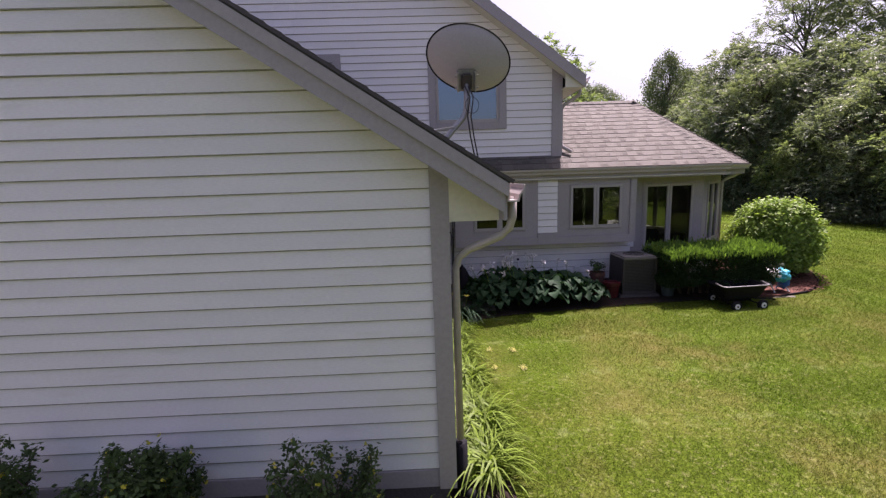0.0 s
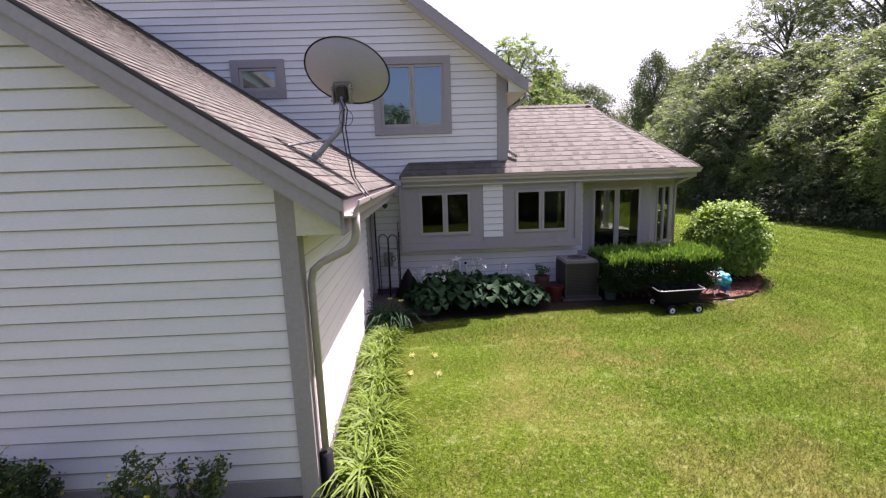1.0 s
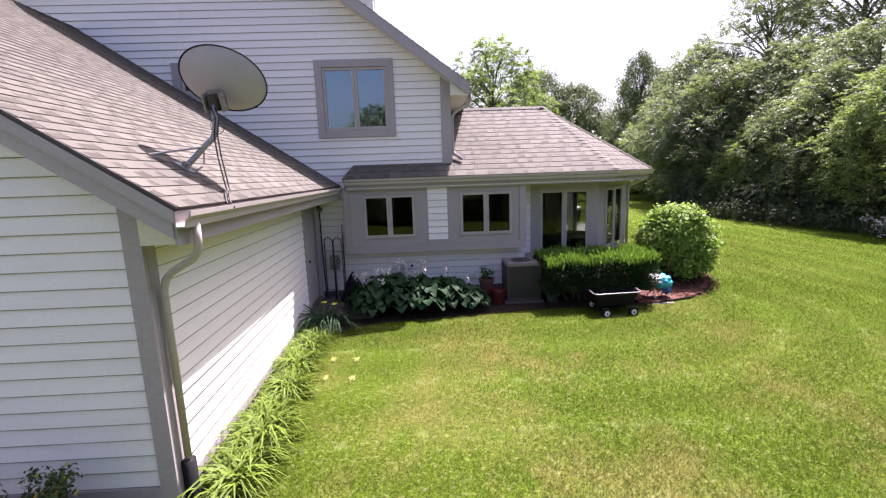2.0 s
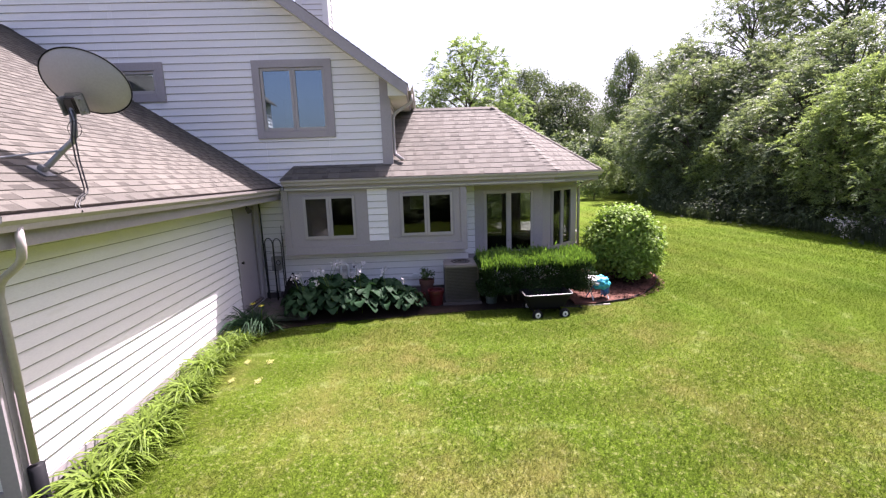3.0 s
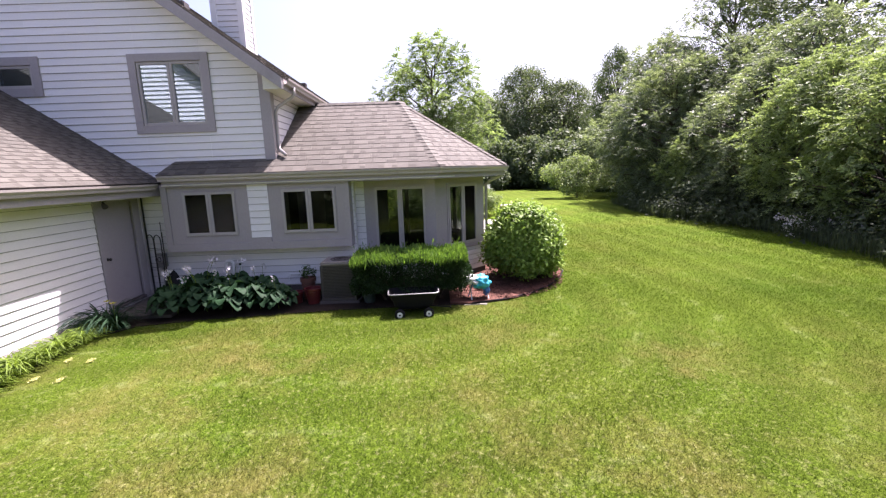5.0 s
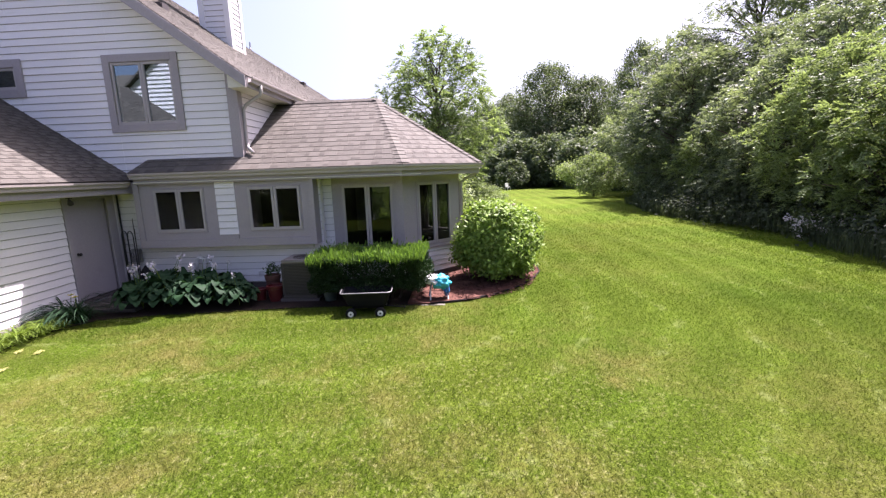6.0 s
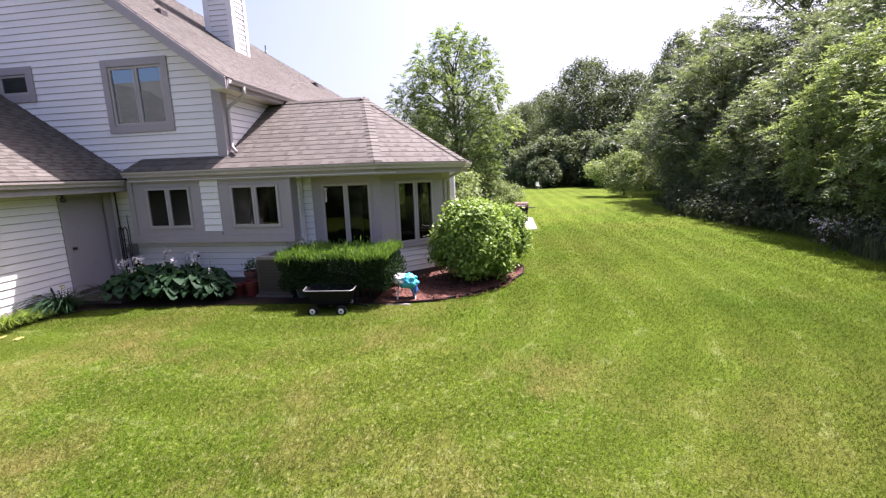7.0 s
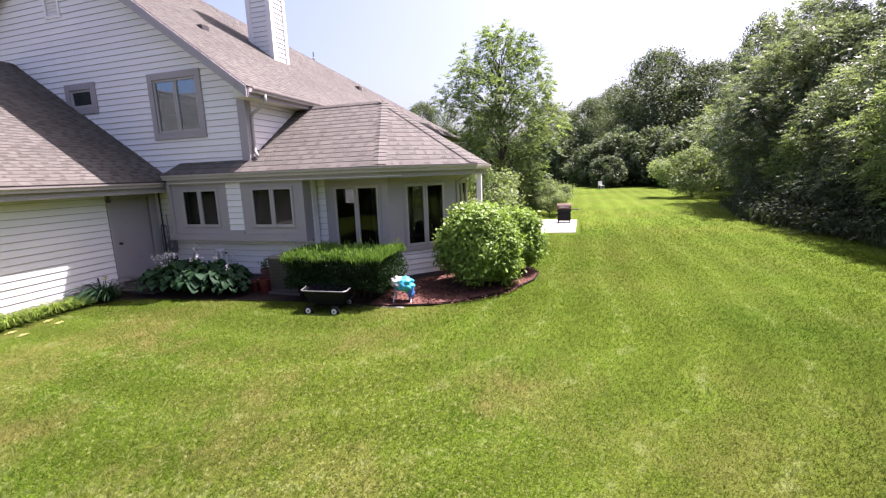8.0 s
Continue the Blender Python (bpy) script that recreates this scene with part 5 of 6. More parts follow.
quads("bloom", np.array((0.06, 0.02, 0.465)) + out, out, np.stack([-np.sin(ang), np.cos(ang), np.zeros(6)], 1) * 0.02, YELLOW, d3, "small yellow bloom")
d3.matrix_basis = at(0.30, 7.30)
copy_thing(d3, at(0.52, 7.22, 300))
d4 = daylily(104, 46, 0.5, STRAP, "thin tuft of strappy leaves by the garage corner", "tufts by the corner")
d4.matrix_basis = at(-0.12, 2.72)
copy_thing(d4, at(0.12, 2.78, 80)).scale = (0.8, 0.8, 0.8)


def shrub(x, y, w, h, n, seed):
    rng = np.random.default_rng(seed)
    ob = thing("flowering_shrub", "low dark green shrub with small yellow flowers", "shrub", at(x, y), "shrubs along the garage front")
    tips = []
    bm = bmesh.new()
    for i in range(22):
        a, rr = rng.random() * 6.28, w * math.sqrt(rng.random())
        tip = (rr * math.cos(a), rr * math.sin(a) * 0.7, h * rng.uniform(0.55, 1.05) * (1 - 0.35 * (rr / w) ** 2))
        tube(bm, limb(rng, (tip[0] * 0.25, tip[1] * 0.25, 0), tip, 3), [0.008, 0.006, 0.005, 0.003], 4)
        for t in (1.0, 0.8, 0.6, 0.42):
            tips.append((tip[0] * (0.25 + 0.75 * t), tip[1] * (0.25 + 0.75 * t), tip[2] * t, 0.085, 1.0))
    part("stems", bm, BARK, ob)
    quads("foliage", *leaf_cloud(rng, tips, n, 0.020, 0.1, 0.2), SHRUB, ob)
    k = 60
    pick = rng.choice(len(tips), k)
    c = np.array(tips)[pick, :3] + rng.normal(size=(k, 3)) * 0.05
    c = np.repeat(c, 5, 0) + rng.normal(size=(k * 5, 3)) * 0.008
    d = unit(rng.normal(size=(k * 5, 3)))
    quads("flower_spray", c, d * 0.013, unit(np.cross(d, rng.normal(size=(k * 5, 3)))) * 0.011, YELLOW, ob, "small yellow flowers", "stuff")


shrub(-2.08, 2.72, 0.46, 0.98, 11000, 111)
shrub(-0.82, 2.72, 0.42, 0.95, 5200, 112)
shrub(-3.10, 2.74, 0.44, 0.9, 9000, 113)


# loose bark chips on the mulch
def chips():
    rng = np.random.default_rng(121)
    pos = []
    while len(pos) < 2600:
        x, y = rng.uniform(6.4, 9.1), rng.uniform(7.95, 11.8)
        if (x - 7.1) ** 2 * 0.55 + (y - 10.2) ** 2 * 0.42 < 2.0:
            pos.append((x, y, gz(x, y) + 0.052))
    pos = np.array(pos)
    n = len(pos)
    d = unit(np.stack([rng.normal(size=n), rng.normal(size=n), rng.normal(size=n) * 0.25], 1))
    b = unit(np.cross(d, np.array([0, 0, 1.0]) + rng.normal(size=(n, 3)) * 0.3))
    s = rng.uniform(0.02, 0.05, n)
    quads("bark_chips", pos, d * s[:, None], b * (s * 0.4)[:, None], MULCH, None, "loose red-brown bark chips on the mulch bed", "stuff")


chips()


# ---- satellite dish on the garage roof ----
def satellite_dish():
    ob = thing("satellite_dish", "grey oval satellite dish on a bent roof mast, seen from behind", "satellite dish")
    centre = Vector((0.40, 4.14, 3.80))
    n = Vector((0.02, 0.93, 0.36)).normalized()
    side = Vector((0, 0, 1)).cross(n).normalized() * -1
    up = n.cross(side).normalized() * -1
    if up.z < 0:
        up = -up
    roll = radians(-17)
    a = side * math.cos(roll) + up * math.sin(roll)
    b = -side * math.sin(roll) + up * math.cos(roll)
    A, B, D = 0.387, 0.276, 0.075
    bm = bmesh.new()
    rings = []
    for r in (0.0, 0.25, 0.5, 0.75, 0.95, 1.0, 1.012, 1.012, 0.99, 0.95, 0.7, 0.35, 0.0):
        rings.append(r)
    seg = 48
    prev = None
    for i, r in enumerate(rings):
        inner = i >= 7
        h = D * min(r, 1) ** 2 + (0.012 if inner else 0) + (0.006 if i in (5, 6) else 0)
        c = centre + n * (h - D * 0.5)
        if r == 0:
            cur = [bm.verts.new(c)]
        else:
            cur = [bm.verts.new(c + a * (A * r * math.cos(t)) + b * (B * r * math.sin(t))) for t in (2 * math.pi * k / seg for k in range(seg))]
        if prev:
            for k in range(seg):
                j = (k + 1) % seg
                if len(prev) == 1:
                    bm.faces.new((prev[0], cur[j], cur[k]))
                elif len(cur) == 1:
                    bm.faces.new((prev[k], prev[j], cur[0]))
                else:
                    bm.faces.new((prev[k], prev[j], cur[j], cur[k]))
        prev = cur
    dish = part("reflector", bm, GREY_DISH, ob, smooth=True)
    bm = bmesh.new()
    pts = [centre + n * (D * 0.5 + 0.004) + a * (A * 1.01 * math.cos(t)) + b * (B * 1.01 * math.sin(t)) for t in (2 * math.pi * k / 48 for k in range(49))]
    tube(bm, pts, 0.007, 6)
    part("rim", bm, BLACK, dish)
    hub = Vector((0.365, 4.04, 3.60))
    m = Matrix.Translation(hub) @ Matrix((side, n, up)).transposed().to_4x4()
    bm = bmesh.new()
    box(bm, -0.085, 0.085, 0.03, 0.05, -0.10, 0.09, m, 0.01)
    box(bm, -0.085, -0.07, -0.07, 0.03, -0.09, 0.07, m, 0.004)
    box(bm, 0.07, 0.085, -0.07, 0.03, -0.09, 0.07, m, 0.004)
    part("bracket", bm, GALV, ob)
    bm = bmesh.new()
    box(bm, -0.045, 0.045, -0.06, 0.02, -0.08, 0.06, m, 0.012)
    part("mount_block", bm, IRON, ob, "dark mounting block")
    for s in (-1, 1):
        for z in (-0.06, 0.04):
            bm = bmesh.new()
            tube(bm, [m @ Vector((s * 0.082, -0.03, z)), m @ Vector((s * 0.104, -0.03, z))], 0.012, 6)
            part("bolt", bm, GALV, ob)
    bm = bmesh.new()
    base = Vector((0.11, 3.90, 3.03))
    tube(bm, [base, (0.15, 3.93, 3.075), (0.26, 3.97, 3.20), (0.325, 4.0, 3.27), (0.352, 4.0, 3.33), (0.36, 4.0, 3.42), (0.363, 4.02, 3.60)], 0.026, 12)
    part("mast", bm, GALV, ob, smooth=True)
    bm = bmesh.new()
    mm = Matrix.Translation((0.10, 3.89, 3.01)) @ pose(0, 0, 0, 0, 33, 0)
    box(bm, -0.09, 0.09, -0.06, 0.06, 0.0, 0.012, mm, 0.004)
    box(bm, -0.03, 0.03, -0.035, 0.035, 0.012, 0.06, mm, 0.008)
    part("foot_plate", bm, GALV, ob)
    for q in ((-0.03, 3.62, 3.12), (0.06, 4.32, 3.06)):
        bm = bmesh.new()
        tube(bm, [(0.255, 3.955, 3.19), q], 0.009, 6)
        part("strut", bm, GALV, ob)
    for dx, sag in ((0.0, 0.03), (0.03, 0.07)):
        bm = bmesh.new()
        pts = [(0.345 + dx, 3.99, 3.54), (0.385 + dx, 3.96, 3.44), (0.36 + dx, 3.95, 3.28), (0.38 + dx, 3.93, 3.10), (0.425 + dx, 3.91, 2.86 - sag * 0.3), (0.46 + dx, 3.85, 2.81), (0.50 + dx, 3.72, 2.775), (0.56 + dx, 3.60, 2.715), (0.60 + dx, 3.58, 2.66)]
        tube(bm, pts, 0.0065, 6)
        part("cable", bm, CABLE, ob, smooth=True)
    bm = bmesh.new()
    tube(bm, [(0.36 + 0.06 * math.cos(t) + 0.04, 3.95, 3.37 + 0.07 * math.sin(t)) for t in np.linspace(0, 6.2, 16)], 0.003, 5)
    part("cable_loop", bm, CABLE, ob)


satellite_dish()


# ---- air conditioner ----
def condenser():
    ob = thing("air_conditioner", "tan outdoor air-conditioning condenser with a wire fan guard", "air conditioner", at(4.13, 8.63, 0, 1, 0.315))
    W = 0.345
    bm = bmesh.new()
    box(bm, -W, W, -W, W, 0, 0.055, None, 0.015)
    part("base_pan", bm, TAN, ob)
    bm = bmesh.new()
    box(bm, -W + 0.04, W - 0.04, -W + 0.04, W - 0.04, 0.05, 0.70)
    part("coil", bm, FIN, ob)
    for i in range(21):
        z = 0.075 + i * 0.03
        bm = bmesh.new()
        e = W - 0.012
        for q in ((-e, e, -e - 0.006, -e + 0.006), (-e, e, e - 0.006, e + 0.006), (-e - 0.006, -e + 0.006, -e, e), (e - 0.006, e + 0.006, -e, e)):
            box(bm, *q, z, z + 0.012)
        part("guard_slat", bm, TAN, ob)
    for sx in (-1, 1):
        for sy in (-1, 1):
            bm = bmesh.new()
            box(bm, sx * W - 0.022 * sx - 0.02, sx * W - 0.022 * sx + 0.02, sy * W - 0.022 * sy - 0.02, sy * W - 0.022 * sy + 0.02, 0.05, 0.71, None, 0.012)
            part("corner_post", bm, TAN, ob)
    bm = bmesh.new()
    box(bm, -W - 0.01, W + 0.01, -W - 0.01, W + 0.01, 0.70, 0.765, None, 0.03)
    lid = part("top_cover", bm, TAN_LIGHT, ob, smooth=False)
    for r in (0.07, 0.13, 0.19, 0.25, 0.29):
        bm = bmesh.new()
        tube(bm, [(r * math.cos(t), r * math.sin(t), 0.80 - 0.06 * (r / 0.29) ** 2) for t in np.linspace(0, 2 * math.pi, 29)], 0.006, 5)
        part("guard_ring", bm, FIN, lid)
    for k in range(8):
        t = k * math.pi / 4
        bm = bmesh.new()
        tube(bm, [(0.03 * math.cos(t), 0.03 * math.sin(t), 0.80), (0.3 * math.cos(t), 0.3 * math.sin(t), 0.745)], 0.005, 5)
        part("guard_spoke", bm, FIN, lid)
    bm = bmesh.new()
    lathe(bm, [(0.05, 0.785), (0.05, 0.80), (0.03, 0.812)], (0, 0, 0), 14)
    part("fan_hub", bm, FIN, lid)


condenser()


# ---- garden cart ----
def cart():
    ob = thing("garden_cart", "black plastic garden cart with white wheel hubs on the lawn edge", "cart", pose(5.63, 7.62, 0.213, 0, 0, 4) @ Matrix.Diagonal((0.94, 1, 0.97, 1)))
    bm = bmesh.new()
    outer = [(0.36, 0.17, 0.19), (0.40, 0.20, 0.30), (0.455, 0.24, 0.425), (0.475, 0.26, 0.435), (0.475, 0.26, 0.45), (0.45, 0.235, 0.45), (0.40, 0.20, 0.36), (0.35, 0.16, 0.21)]
    rings = []
    for hx, hy, z in outer:
        ring = []
        for cx, cy, a0 in ((1, 1, 0), (-1, 1, 90), (-1, -1, 180), (1, -1, 270)):
            for k in range(4):
                t = radians(a0 + 30 * k)
                ring.append(bm.verts.new((cx * (hx - 0.07) + 0.07 * math.cos(t), cy * (hy - 0.07) + 0.07 * math.sin(t), z)))
        rings.append(ring)
    for p, q in zip(rings, rings[1:]):
        for k in range(16):
            bm.faces.new((p[k], p[(k + 1) % 16], q[(k + 1) % 16], q[k]))
    bm.faces.new(rings[0][::-1])
    bm.faces.new(rings[-1])
    part("tub", bm, BLACK, ob, smooth=False)
    bm = bmesh.new()
    # sun glint on the rolled rim as a grey tube: near side, curling up round both corners
    loop = [(-0.475, -0.02, 0.475)]
    for cx, a0 in ((-1, 180), (1, 270)):
        for k in range(4):
            t = radians(a0 + 30 * k)
            loop.append((cx * 0.40 + 0.075 * math.cos(t), -0.185 + 0.075 * math.sin(t), 0.452))
    loop.append((0.475, -0.02, 0.475))
    tube(bm, loop, 0.011, 6)
    part("rim", bm, GALV, ob, "grey strip standing in for the sun glint on the rolled rim", True)
    bm = bmesh.new()
    tube(bm, [(-0.27, -0.31, 0.1), (-0.27, 0.29, 0.1)], 0.012, 6)
    tube(bm, [(0.27, -0.31, 0.1), (0.27, 0.29, 0.1)], 0.012, 6)
    box(bm, -0.30, 0.30, -0.025, 0.025, 0.10, 0.20)
    part("axle_frame", bm, BLACK, ob)
    for sx in (-0.27, 0.27):
        for sy in (-0.32, 0.30):
            bm = bmesh.new()
            lathe(bm, [(0.05, -0.03), (0.085, -0.03), (0.10, -0.018), (0.10, 0.018), (0.085, 0.03), (0.05, 0.03)], (0, 0, 0), 20)
            for v in bm.verts:
                v.co = Vector((sx + v.co.x, sy + v.co.z, 0.10 + v.co.y))
            wheel = part("wheel", bm, BLACK, ob, smooth=False)
            bm = bmesh.new()
            lathe(bm, [(0.05, -0.034), (0.055, -0.028), (0.055, 0.028), (0.05, 0.034)], (0, 0, 0), 16)
            for v in bm.verts:
                v.co = Vector((sx + v.co.x, sy + v.co.z, 0.10 + v.co.y))
            part("hub", bm, WHITE_PLASTIC, wheel, "white plastic hub")
            bm = bmesh.new()
            lathe(bm, [(0.016, -0.042), (0.018, -0.03), (0.018, 0.03), (0.016, 0.042)], (0, 0, 0), 10)
            for v in bm.verts:
                v.co = Vector((sx + v.co.x, sy + v.co.z, 0.10 + v.co.y))
            part("axle_cap", bm, BLACK, wheel)
    bm = bmesh.new()
    tube(bm, [(0.30, 0, 0.14), (0.42, -0.02, 0.13), (0.62, -0.06, 0.12), (0.70, -0.08, 0.12)], 0.012, 6)
    tube(bm, [(0.70, -0.14, 0.12), (0.70, -0.02, 0.12)], 0.012, 6)
    part("handle", bm, BLACK, ob)


cart()


# ---- pots ----
def pot(label, x, y, r, h, material, z=None, plant=0, seed=1):
    ob = thing("flower_pot", label, "pot", at(x, y, 0, 1, z))
    bm = bmesh.new()
    lathe(bm, [(r * 0.68, 0), (r * 0.72, 0.01), (r * 0.94, h * 0.8), (r * 1.04, h * 0.82), (r * 1.06, h), (r * 0.93, h), (r * 0.90, h * 0.85), (r * 0.2, h * 0.84)], (0, 0, 0), 24)
    part("pot", bm, material, ob, smooth=False)
    if plant:
        rng = np.random.default_rng(seed)
        cl = [(rng.normal() * r * 0.4, rng.normal() * r * 0.4, h + 0.08 + rng.random() * 0.10, r * 0.55, 1.0) for k in range(5)]
        quads("plant", *leaf_cloud(rng, cl, plant, 0.028), SHRUB, ob)


pot("tall terracotta flower pot with a dark leafy plant", 3.42, 8.70, 0.15, 0.46, TERRA, None, 260, 5)
pot("squat dark red glazed pot beside the condenser", 3.60, 8.38, 0.16, 0.32, RED_POT)
pot("dark red plastic nursery pot by the wall", 3.26, 8.45, 0.12, 0.24, RED_POT)
pot("grey-green square-shouldered pot in the hedge's shade", 4.72, 8.32, 0.145, 0.27, TEAL_POT)

# ---- garden stool with beach cloth ----
def stool():
    ob = thing("folding_stool", "small folding stool draped with turquoise and white cloth", "stool", at(6.86, 8.22, 10))
    rng = random.Random(3)
    for sx in (-1, 1):
        for sy, mt in ((-1, WHITE_PLASTIC), (1, BLUE)):
            bm = bmesh.new()
            tube(bm, [(sx * 0.17, sy * 0.15, 0.03), (sx * 0.14, -sy * 0.12, 0.36)], 0.012, 6)
            part("leg", bm, mt, ob)
    for nm, mt, c, r, seed, lb in (("cloth", TURQ, (0.05, -0.03, 0.36), (0.17, 0.15, 0.13), 1.7, "crumpled turquoise beach cloth"), ("white_cloth", WHITE_PLASTIC, (-0.09, 0.02, 0.39), (0.16, 0.15, 0.10), 5.1, "crumpled white cloth"), ("blue_bag", BLUE, (0.15, -0.02, 0.22), (0.06, 0.12, 0.14), 8.3, "blue cloth bag hanging down")):
        bm = bmesh.new()
        bmesh.ops.create_icosphere(bm, subdivisions=4, radius=1.0)
        for v in bm.verts:
            d = v.co.normalized()
            k = 1 + 0.35 * noise.noise(d * 2.3 + Vector((seed, 0, 0))) + 0.16 * noise.noise(d * 6 + Vector((0, seed, 0)))
            v.co = Vector(c) + Vector((d.x * r[0], d.y * r[1], d.z * r[2])) * k
        part(nm, bm, mt, ob, lb, True)


stool()

# ---- trellis, meter and pipes by the inner corner ----
ob = thing("garden_trellis", "dark iron trellis with two arches against the siding", "trellis", pose(0.22, 8.98, 0.27, 0, 0, -25))
for x0 in (-0.115, 0.115):
    bm = bmesh.new()
    tube(bm, [(x0 - 0.107, 0, 0)] + [(x0 - 0.107 * math.cos(t), 0, 1.27 + 0.12 * math.sin(t)) for t in np.linspace(0, math.pi, 9)] + [(x0 + 0.107, 0, 0)], 0.0115, 6)
    part("arch", bm, IRON, ob, smooth=True)
for z in (0.25, 0.7, 1.1):
    bm = bmesh.new()
    tube(bm, [(-0.222, 0, z), (0.222, 0, z)], 0.006, 6)
    part("crossbar", bm, IRON, ob)
bm = bmesh.new()
tube(bm, [(0.115 + 0.05 * math.cos(t), -0.012, 0.88 + 0.05 * math.sin(t)) for t in np.linspace(0, 2 * math.pi, 17)], 0.008, 6)
part("ring", bm, IRON, ob)
for x, h in ((0.235, 1.66), (0.25, 1.45)):
    bm = bmesh.new()
    tube(bm, [(x, 0.02, 0), (x, 0.03, h)], 0.008, 6)
    part("stake", bm, IRON, ob)
ob = thing("electric_meter", "grey electric meter box with conduit on the siding", "meter", pose(0.19, 9.25, 1.08))
bm = bmesh.new()
box(bm, -0.10, 0.10, -0.10, 0.0, -0.14, 0.16, None, 0.012)
part("meter_box", bm, GALV, ob)
bm = bmesh.new()
lathe(bm, [(0.075, 0), (0.075, 0.03), (0.065, 0.07), (0.03, 0.08)], (0, 0, 0), 18)
for v in bm.verts:
    v.co = Vector((v.co.x, -0.10 - v.co.z, v.co.y + 0.03))
part("meter_dial", bm, GREY_DISH, ob, smooth=True)
bm = bmesh.new()
tube(bm, [(0, -0.04, -0.14), (0, -0.04, -0.75)], 0.02, 8)
part("conduit", bm, GALV, ob)
ob = thing("corner_pipe", "thin black cable pipe down the inner corner", "pipe", pose(-0.06, 9.2, 0))
bm = bmesh.new()
tube(bm, [(0, 0, 2.44), (0, 0, 1.4), (0.02, -0.02, 0.6), (0.02, -0.02, 0.25)], 0.017, 6)
part("pipe", bm, CABLE, ob)
ob = thing("folded_tarpaulin", "black folded tarpaulin heap against the wall", "tarpaulin", at(0.62, 8.85))
rng = np.random.default_rng(9)
bm = bmesh.new()
rings = []
for i in range(9):
    t = i / 8
    rings.append([bm.verts.new(((0.30 * (1 - t) ** 0.8 + 0.012) * math.cos(a) * (1 + 0.12 * math.sin(5 * a + t * 4)), (0.2 * (1 - t) ** 0.8 + 0.012) * math.sin(a) * (1 + 0.12 * math.sin(4 * a + t * 3)), 0.03 + 0.66 * t)) for a in (2 * math.pi * k / 20 for k in range(20))])
for p, q in zip(rings, rings[1:]):
    for k in range(20):
        bm.faces.new((p[k], p[(k + 1) % 20], q[(k + 1) % 20], q[k]))
bm.faces.new(rings[0][::-1])
bm.faces.new(rings[-1])
part("tarpaulin", bm, BLACK, ob, smooth=True)
ob = thing("vent_pipe", "white plastic pipe bent over like a crook at the wall", "pipe", pose(1.64, 9.14, 0.25))
bm = bmesh.new()
tube(bm, [(-0.08, 0, 0.52), (-0.08, 0, 0.68)] + [(0.0 - 0.08 * math.cos(t), 0, 0.70 + 0.07 * math.sin(t)) for t in np.linspace(0.2, math.pi, 8)] + [(0.08, 0, 0.0)], 0.031, 10)
part("pipe", bm, WHITE_PLASTIC, ob, smooth=True)
ob = thing("vent_pipe", "short upright white plastic pipe with dark cap", "pipe", pose(1.86, 9.16, 0.25))
bm = bmesh.new()
tube(bm, [(0, 0, 0), (0, 0, 0.68)], 0.022, 10)
part("pipe", bm, WHITE_PLASTIC, ob)
bm = bmesh.new()
tube(bm, [(0, 0, 0.68), (0, 0, 0.72)], 0.026, 10)
part("cap", bm, BLACK, ob)
ob = thing("outlet_box", "white outdoor outlet cover on the lower siding", "outlet", pose(3.18, 9.25, 0.66))
bm = bmesh.new()
box(bm, -0.07, 0.07, -0.06, 0.0, -0.05, 0.07, None, 0.01)
part("cover", bm, WHITE_PLASTIC, ob)
bm = bmesh.new()
tube(bm, [(-0.07, -0.02, 0), (-0.3, -0.02, 0.02), (-0.34, -0.02, -0.1)], 0.010, 6)
part("conduit", bm, WHITE_PLASTIC, ob)

# floodlight under the garage eave
ob = thing("eave_floodlight", "small dark floodlight under the garage eave", "lamp", pose(0.27, 7.72, 2.44))
bm = bmesh.new()
lathe(bm, [(0.05, -0.02), (0.05, 0.0), (0.015, 0.0)], (0, 0, 0), 14)
tube(bm, [(0, 0, -0.02), (0.03, -0.03, -0.07)], 0.014, 8)
part("base", bm, IRON, ob)
bm = bmesh.new()
tube(bm, [(0.01, -0.01, -0.06), (0.07, -0.05, -0.11)], [0.03, 0.05], 12)
part("lamp_head", bm, IRON, ob)

# ---- patio ----
def grill():
    ob = thing("barbecue_grill", "brown-lidded barbecue on a black cabinet on the patio", "barbecue", at(9.45, 21.0, 0, 0.88, 0.29))
    bm = bmesh.new()
    box(bm, -0.34, 0.34, -0.24, 0.24, 0.52, 0.70, None, 0.03)
    part("firebox", bm, BLACK, ob)
    bm = bmesh.new()
    arc = [(0.25 * math.cos(t), 0.70 + 0.27 * math.sin(t)) for t in np.linspace(0, math.pi, 11)]
    prism(bm, [(-0.35, y, z) for y, z in arc], (0.70, 0, 0))
    lid = part("lid", bm, GRILL_LID, ob, "rounded brown enamel lid")
    bm = bmesh.new()
    box(bm, -0.32, 0.32, -0.22, 0.22, 0.10, 0.50, None, 0.02)
    part("cabinet", bm, BLACK, ob)
    bm = bmesh.new()
    tube(bm, [(-0.22, -0.24, 0.80), (-0.22, -0.29, 0.80), (0.22, -0.29, 0.80), (0.22, -0.24, 0.80)], 0.012, 6)
    part("handle", bm, STEEL, lid)
    for sx in (-0.28, 0.28):
        for sy in (-0.19, 0.19):
            bm = bmesh.new()
            tube(bm, [(sx, sy, 0.0), (sx, sy, 0.12)], 0.03, 8)
            part("leg", bm, BLACK, ob)
    bm = bmesh.new()
    box(bm, 0.35, 0.72, -0.2, 0.2, 0.66, 0.685, None, 0.006)
    part("side_shelf", bm, BLACK, ob)


grill()


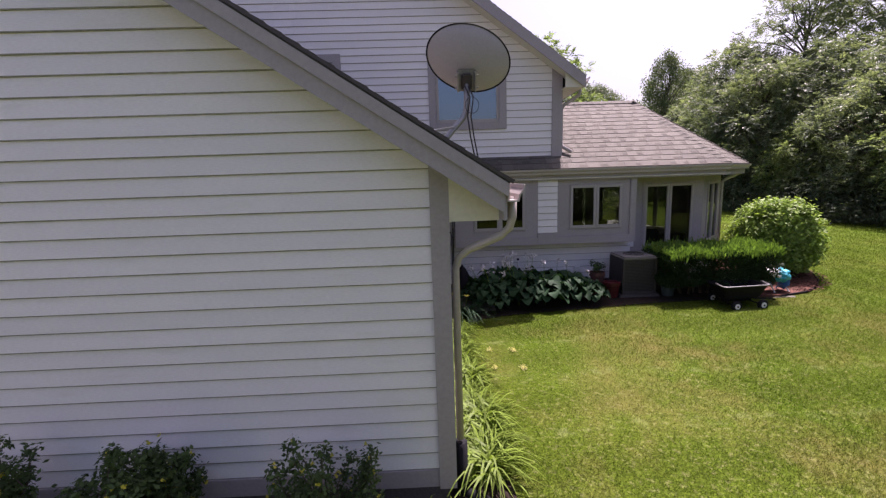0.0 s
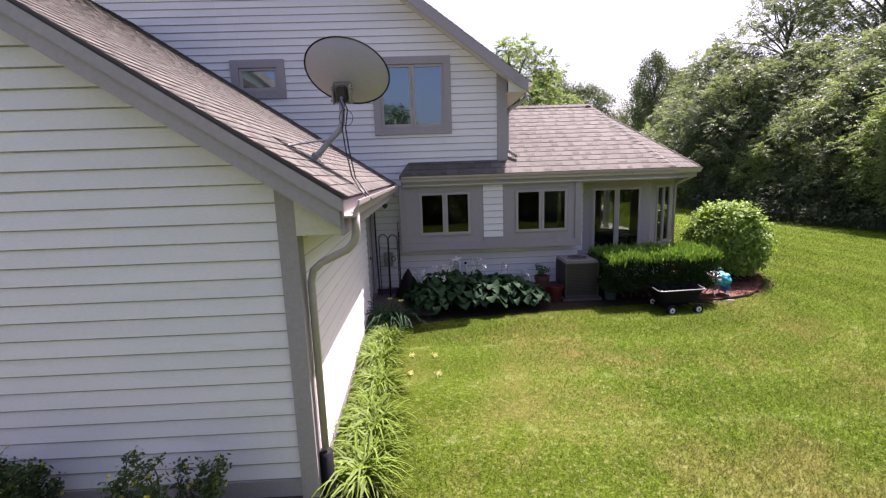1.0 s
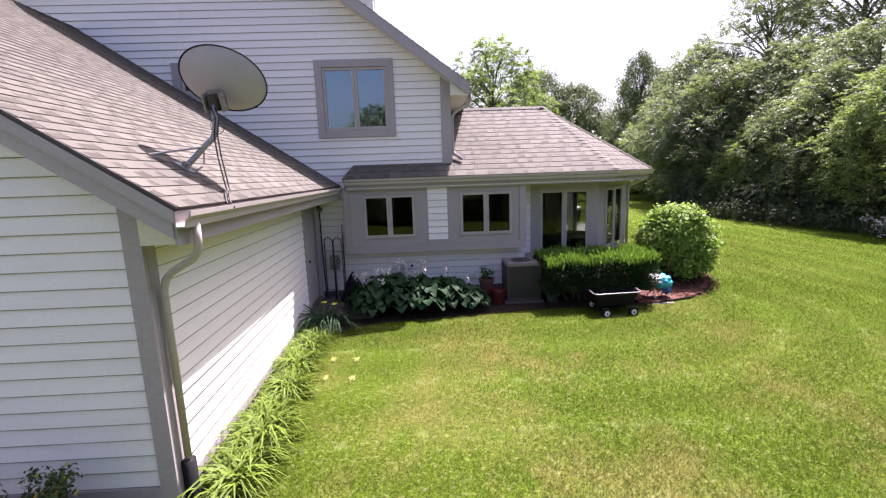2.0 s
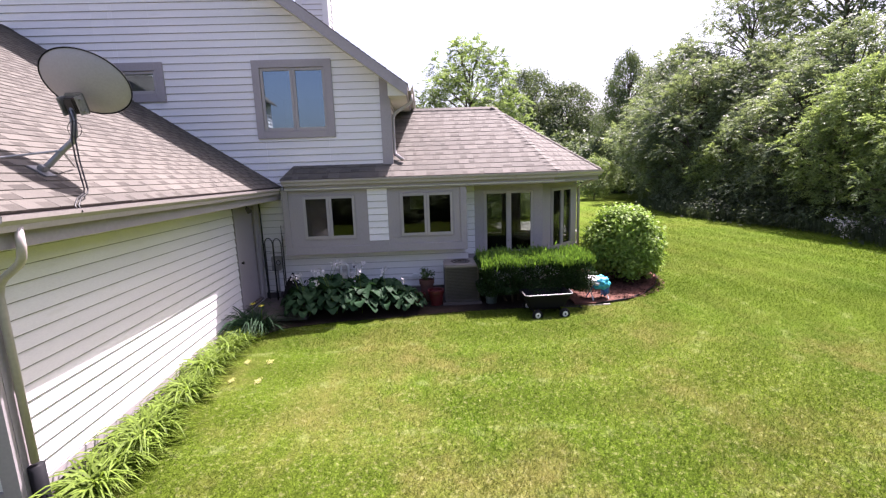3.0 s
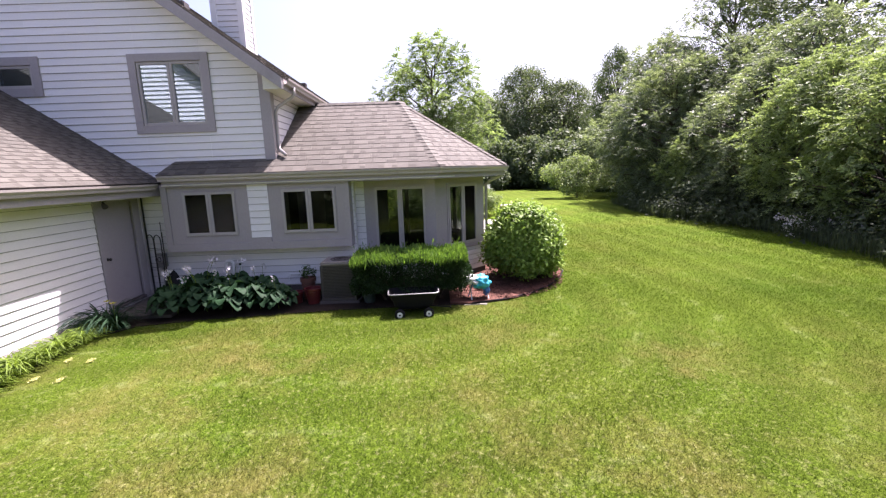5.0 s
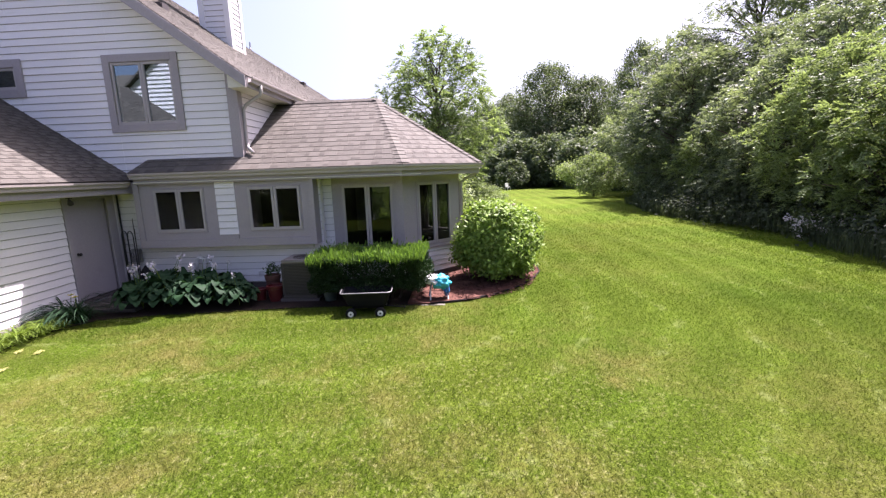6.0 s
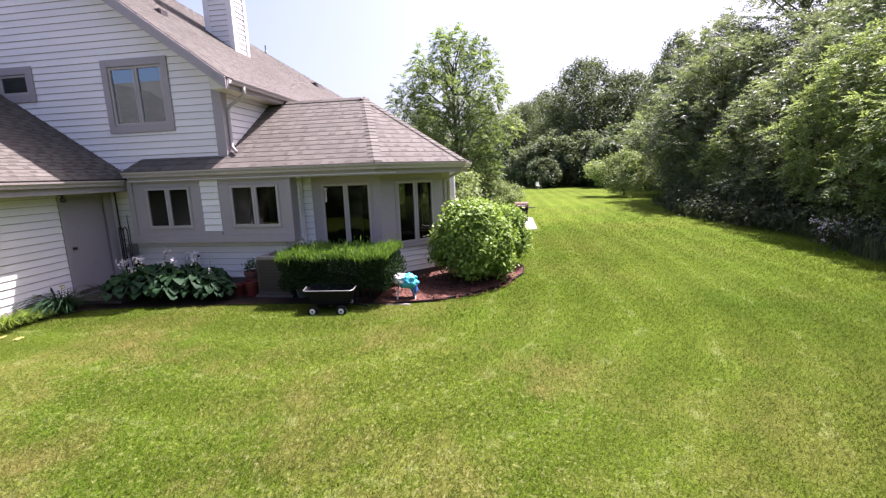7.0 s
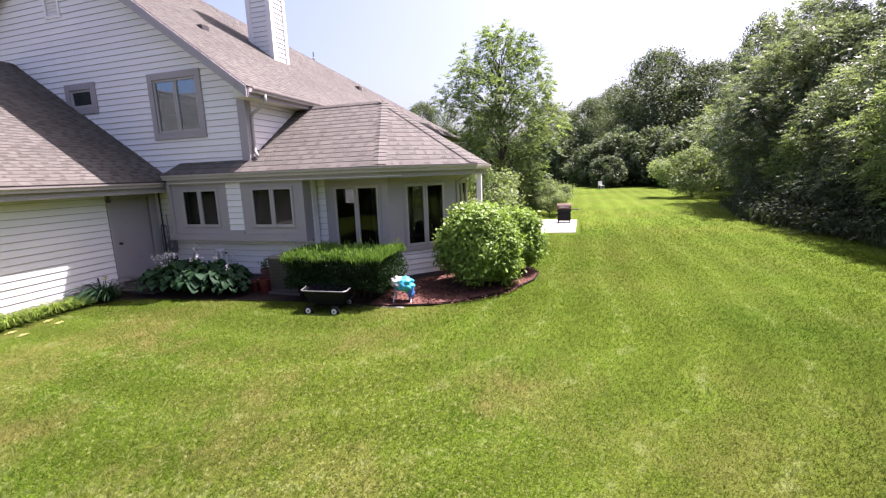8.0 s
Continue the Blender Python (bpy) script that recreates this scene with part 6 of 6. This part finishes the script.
def lawn_chair(x, y, turn):
    ob = thing("lawn_chair", "white plastic lawn chair far down the lawn", "chair", at(x, y, turn))
    bm = bmesh.new()
    box(bm, -0.25, 0.25, -0.25, 0.25, 0.40, 0.44, None, 0.01)
    part("seat", bm, WHITE_PLASTIC, ob)
    bm = bmesh.new()
    box(bm, -0.25, 0.25, 0.22, 0.26, 0.44, 0.90, None, 0.01)
    part("backrest", bm, WHITE_PLASTIC, ob)
    for sx in (-0.22, 0.22):
        for sy in (-0.22, 0.22):
            bm = bmesh.new()
            tube(bm, [(sx, sy, 0), (sx, sy, 0.41)], 0.025, 6)
            part("leg", bm, WHITE_PLASTIC, ob)


lawn_chair(12.6, 54, 30)


# ---- furniture behind the glass ----
def armchair(x, y, turn):
    ob = thing("armchair", "dark upholstered armchair inside the sunroom", "armchair", pose(x, y, 0.46, 0, 0, turn), "sunroom chairs")
    for nm, q in (("seat", (-0.35, 0.35, -0.35, 0.35, 0.12, 0.42)), ("backrest", (-0.35, 0.35, 0.25, 0.42, 0.42, 0.92)), ("armrest", (-0.46, -0.35, -0.35, 0.35, 0.10, 0.60)), ("armrest", (0.35, 0.46, -0.35, 0.35, 0.10, 0.60))):
        bm = bmesh.new()
        box(bm, *q, None, 0.05)
        part(nm, bm, FIN, ob)


armchair(5.2, 10.5, 160)
armchair(6.2, 12.2, 70)
armchair(5.0, 12.2, 20)


def table(label, x, y, z, w, d, h, material):
    ob = thing("table", label, "table", pose(x, y, z))
    bm = bmesh.new()
    box(bm, -w / 2, w / 2, -d / 2, d / 2, h - 0.04, h, None, 0.012)
    part("tabletop", bm, material, ob)
    for sx in (-1, 1):
        for sy in (-1, 1):
            bm = bmesh.new()
            box(bm, sx * (w / 2 - 0.06) - 0.03, sx * (w / 2 - 0.06) + 0.03, sy * (d / 2 - 0.06) - 0.03, sy * (d / 2 - 0.06) + 0.03, 0, h - 0.04, None, 0.006)
            part("leg", bm, material, ob)
    return ob


table("brown wooden side table inside the sunroom", 6.25, 11.25, 0.46, 0.7, 0.6, 0.66, ROOM_FLOOR)
table("dark wooden table against the far room wall", 0.5, 12.5, 0.46, 1.0, 0.6, 0.66, ROOM_FLOOR)
ob = thing("tablecloth", "crumpled white cloth over the far table", "cloth", pose(0.5, 12.5, 1.125))
bm = bmesh.new()
bmesh.ops.create_grid(bm, x_segments=24, y_segments=14, size=0.5)
for v in bm.verts:
    v.co.y *= 0.62
    v.co.z = 0.012 + 0.05 * abs(noise.noise((v.co.x * 5, v.co.y * 7, 0.3))) + 0.12 * max(v.co.x, 0) ** 1.5
bmesh.ops.solidify(bm, geom=bm.faces[:], thickness=0.006)
part("cloth", bm, CURTAIN, ob, smooth=True)
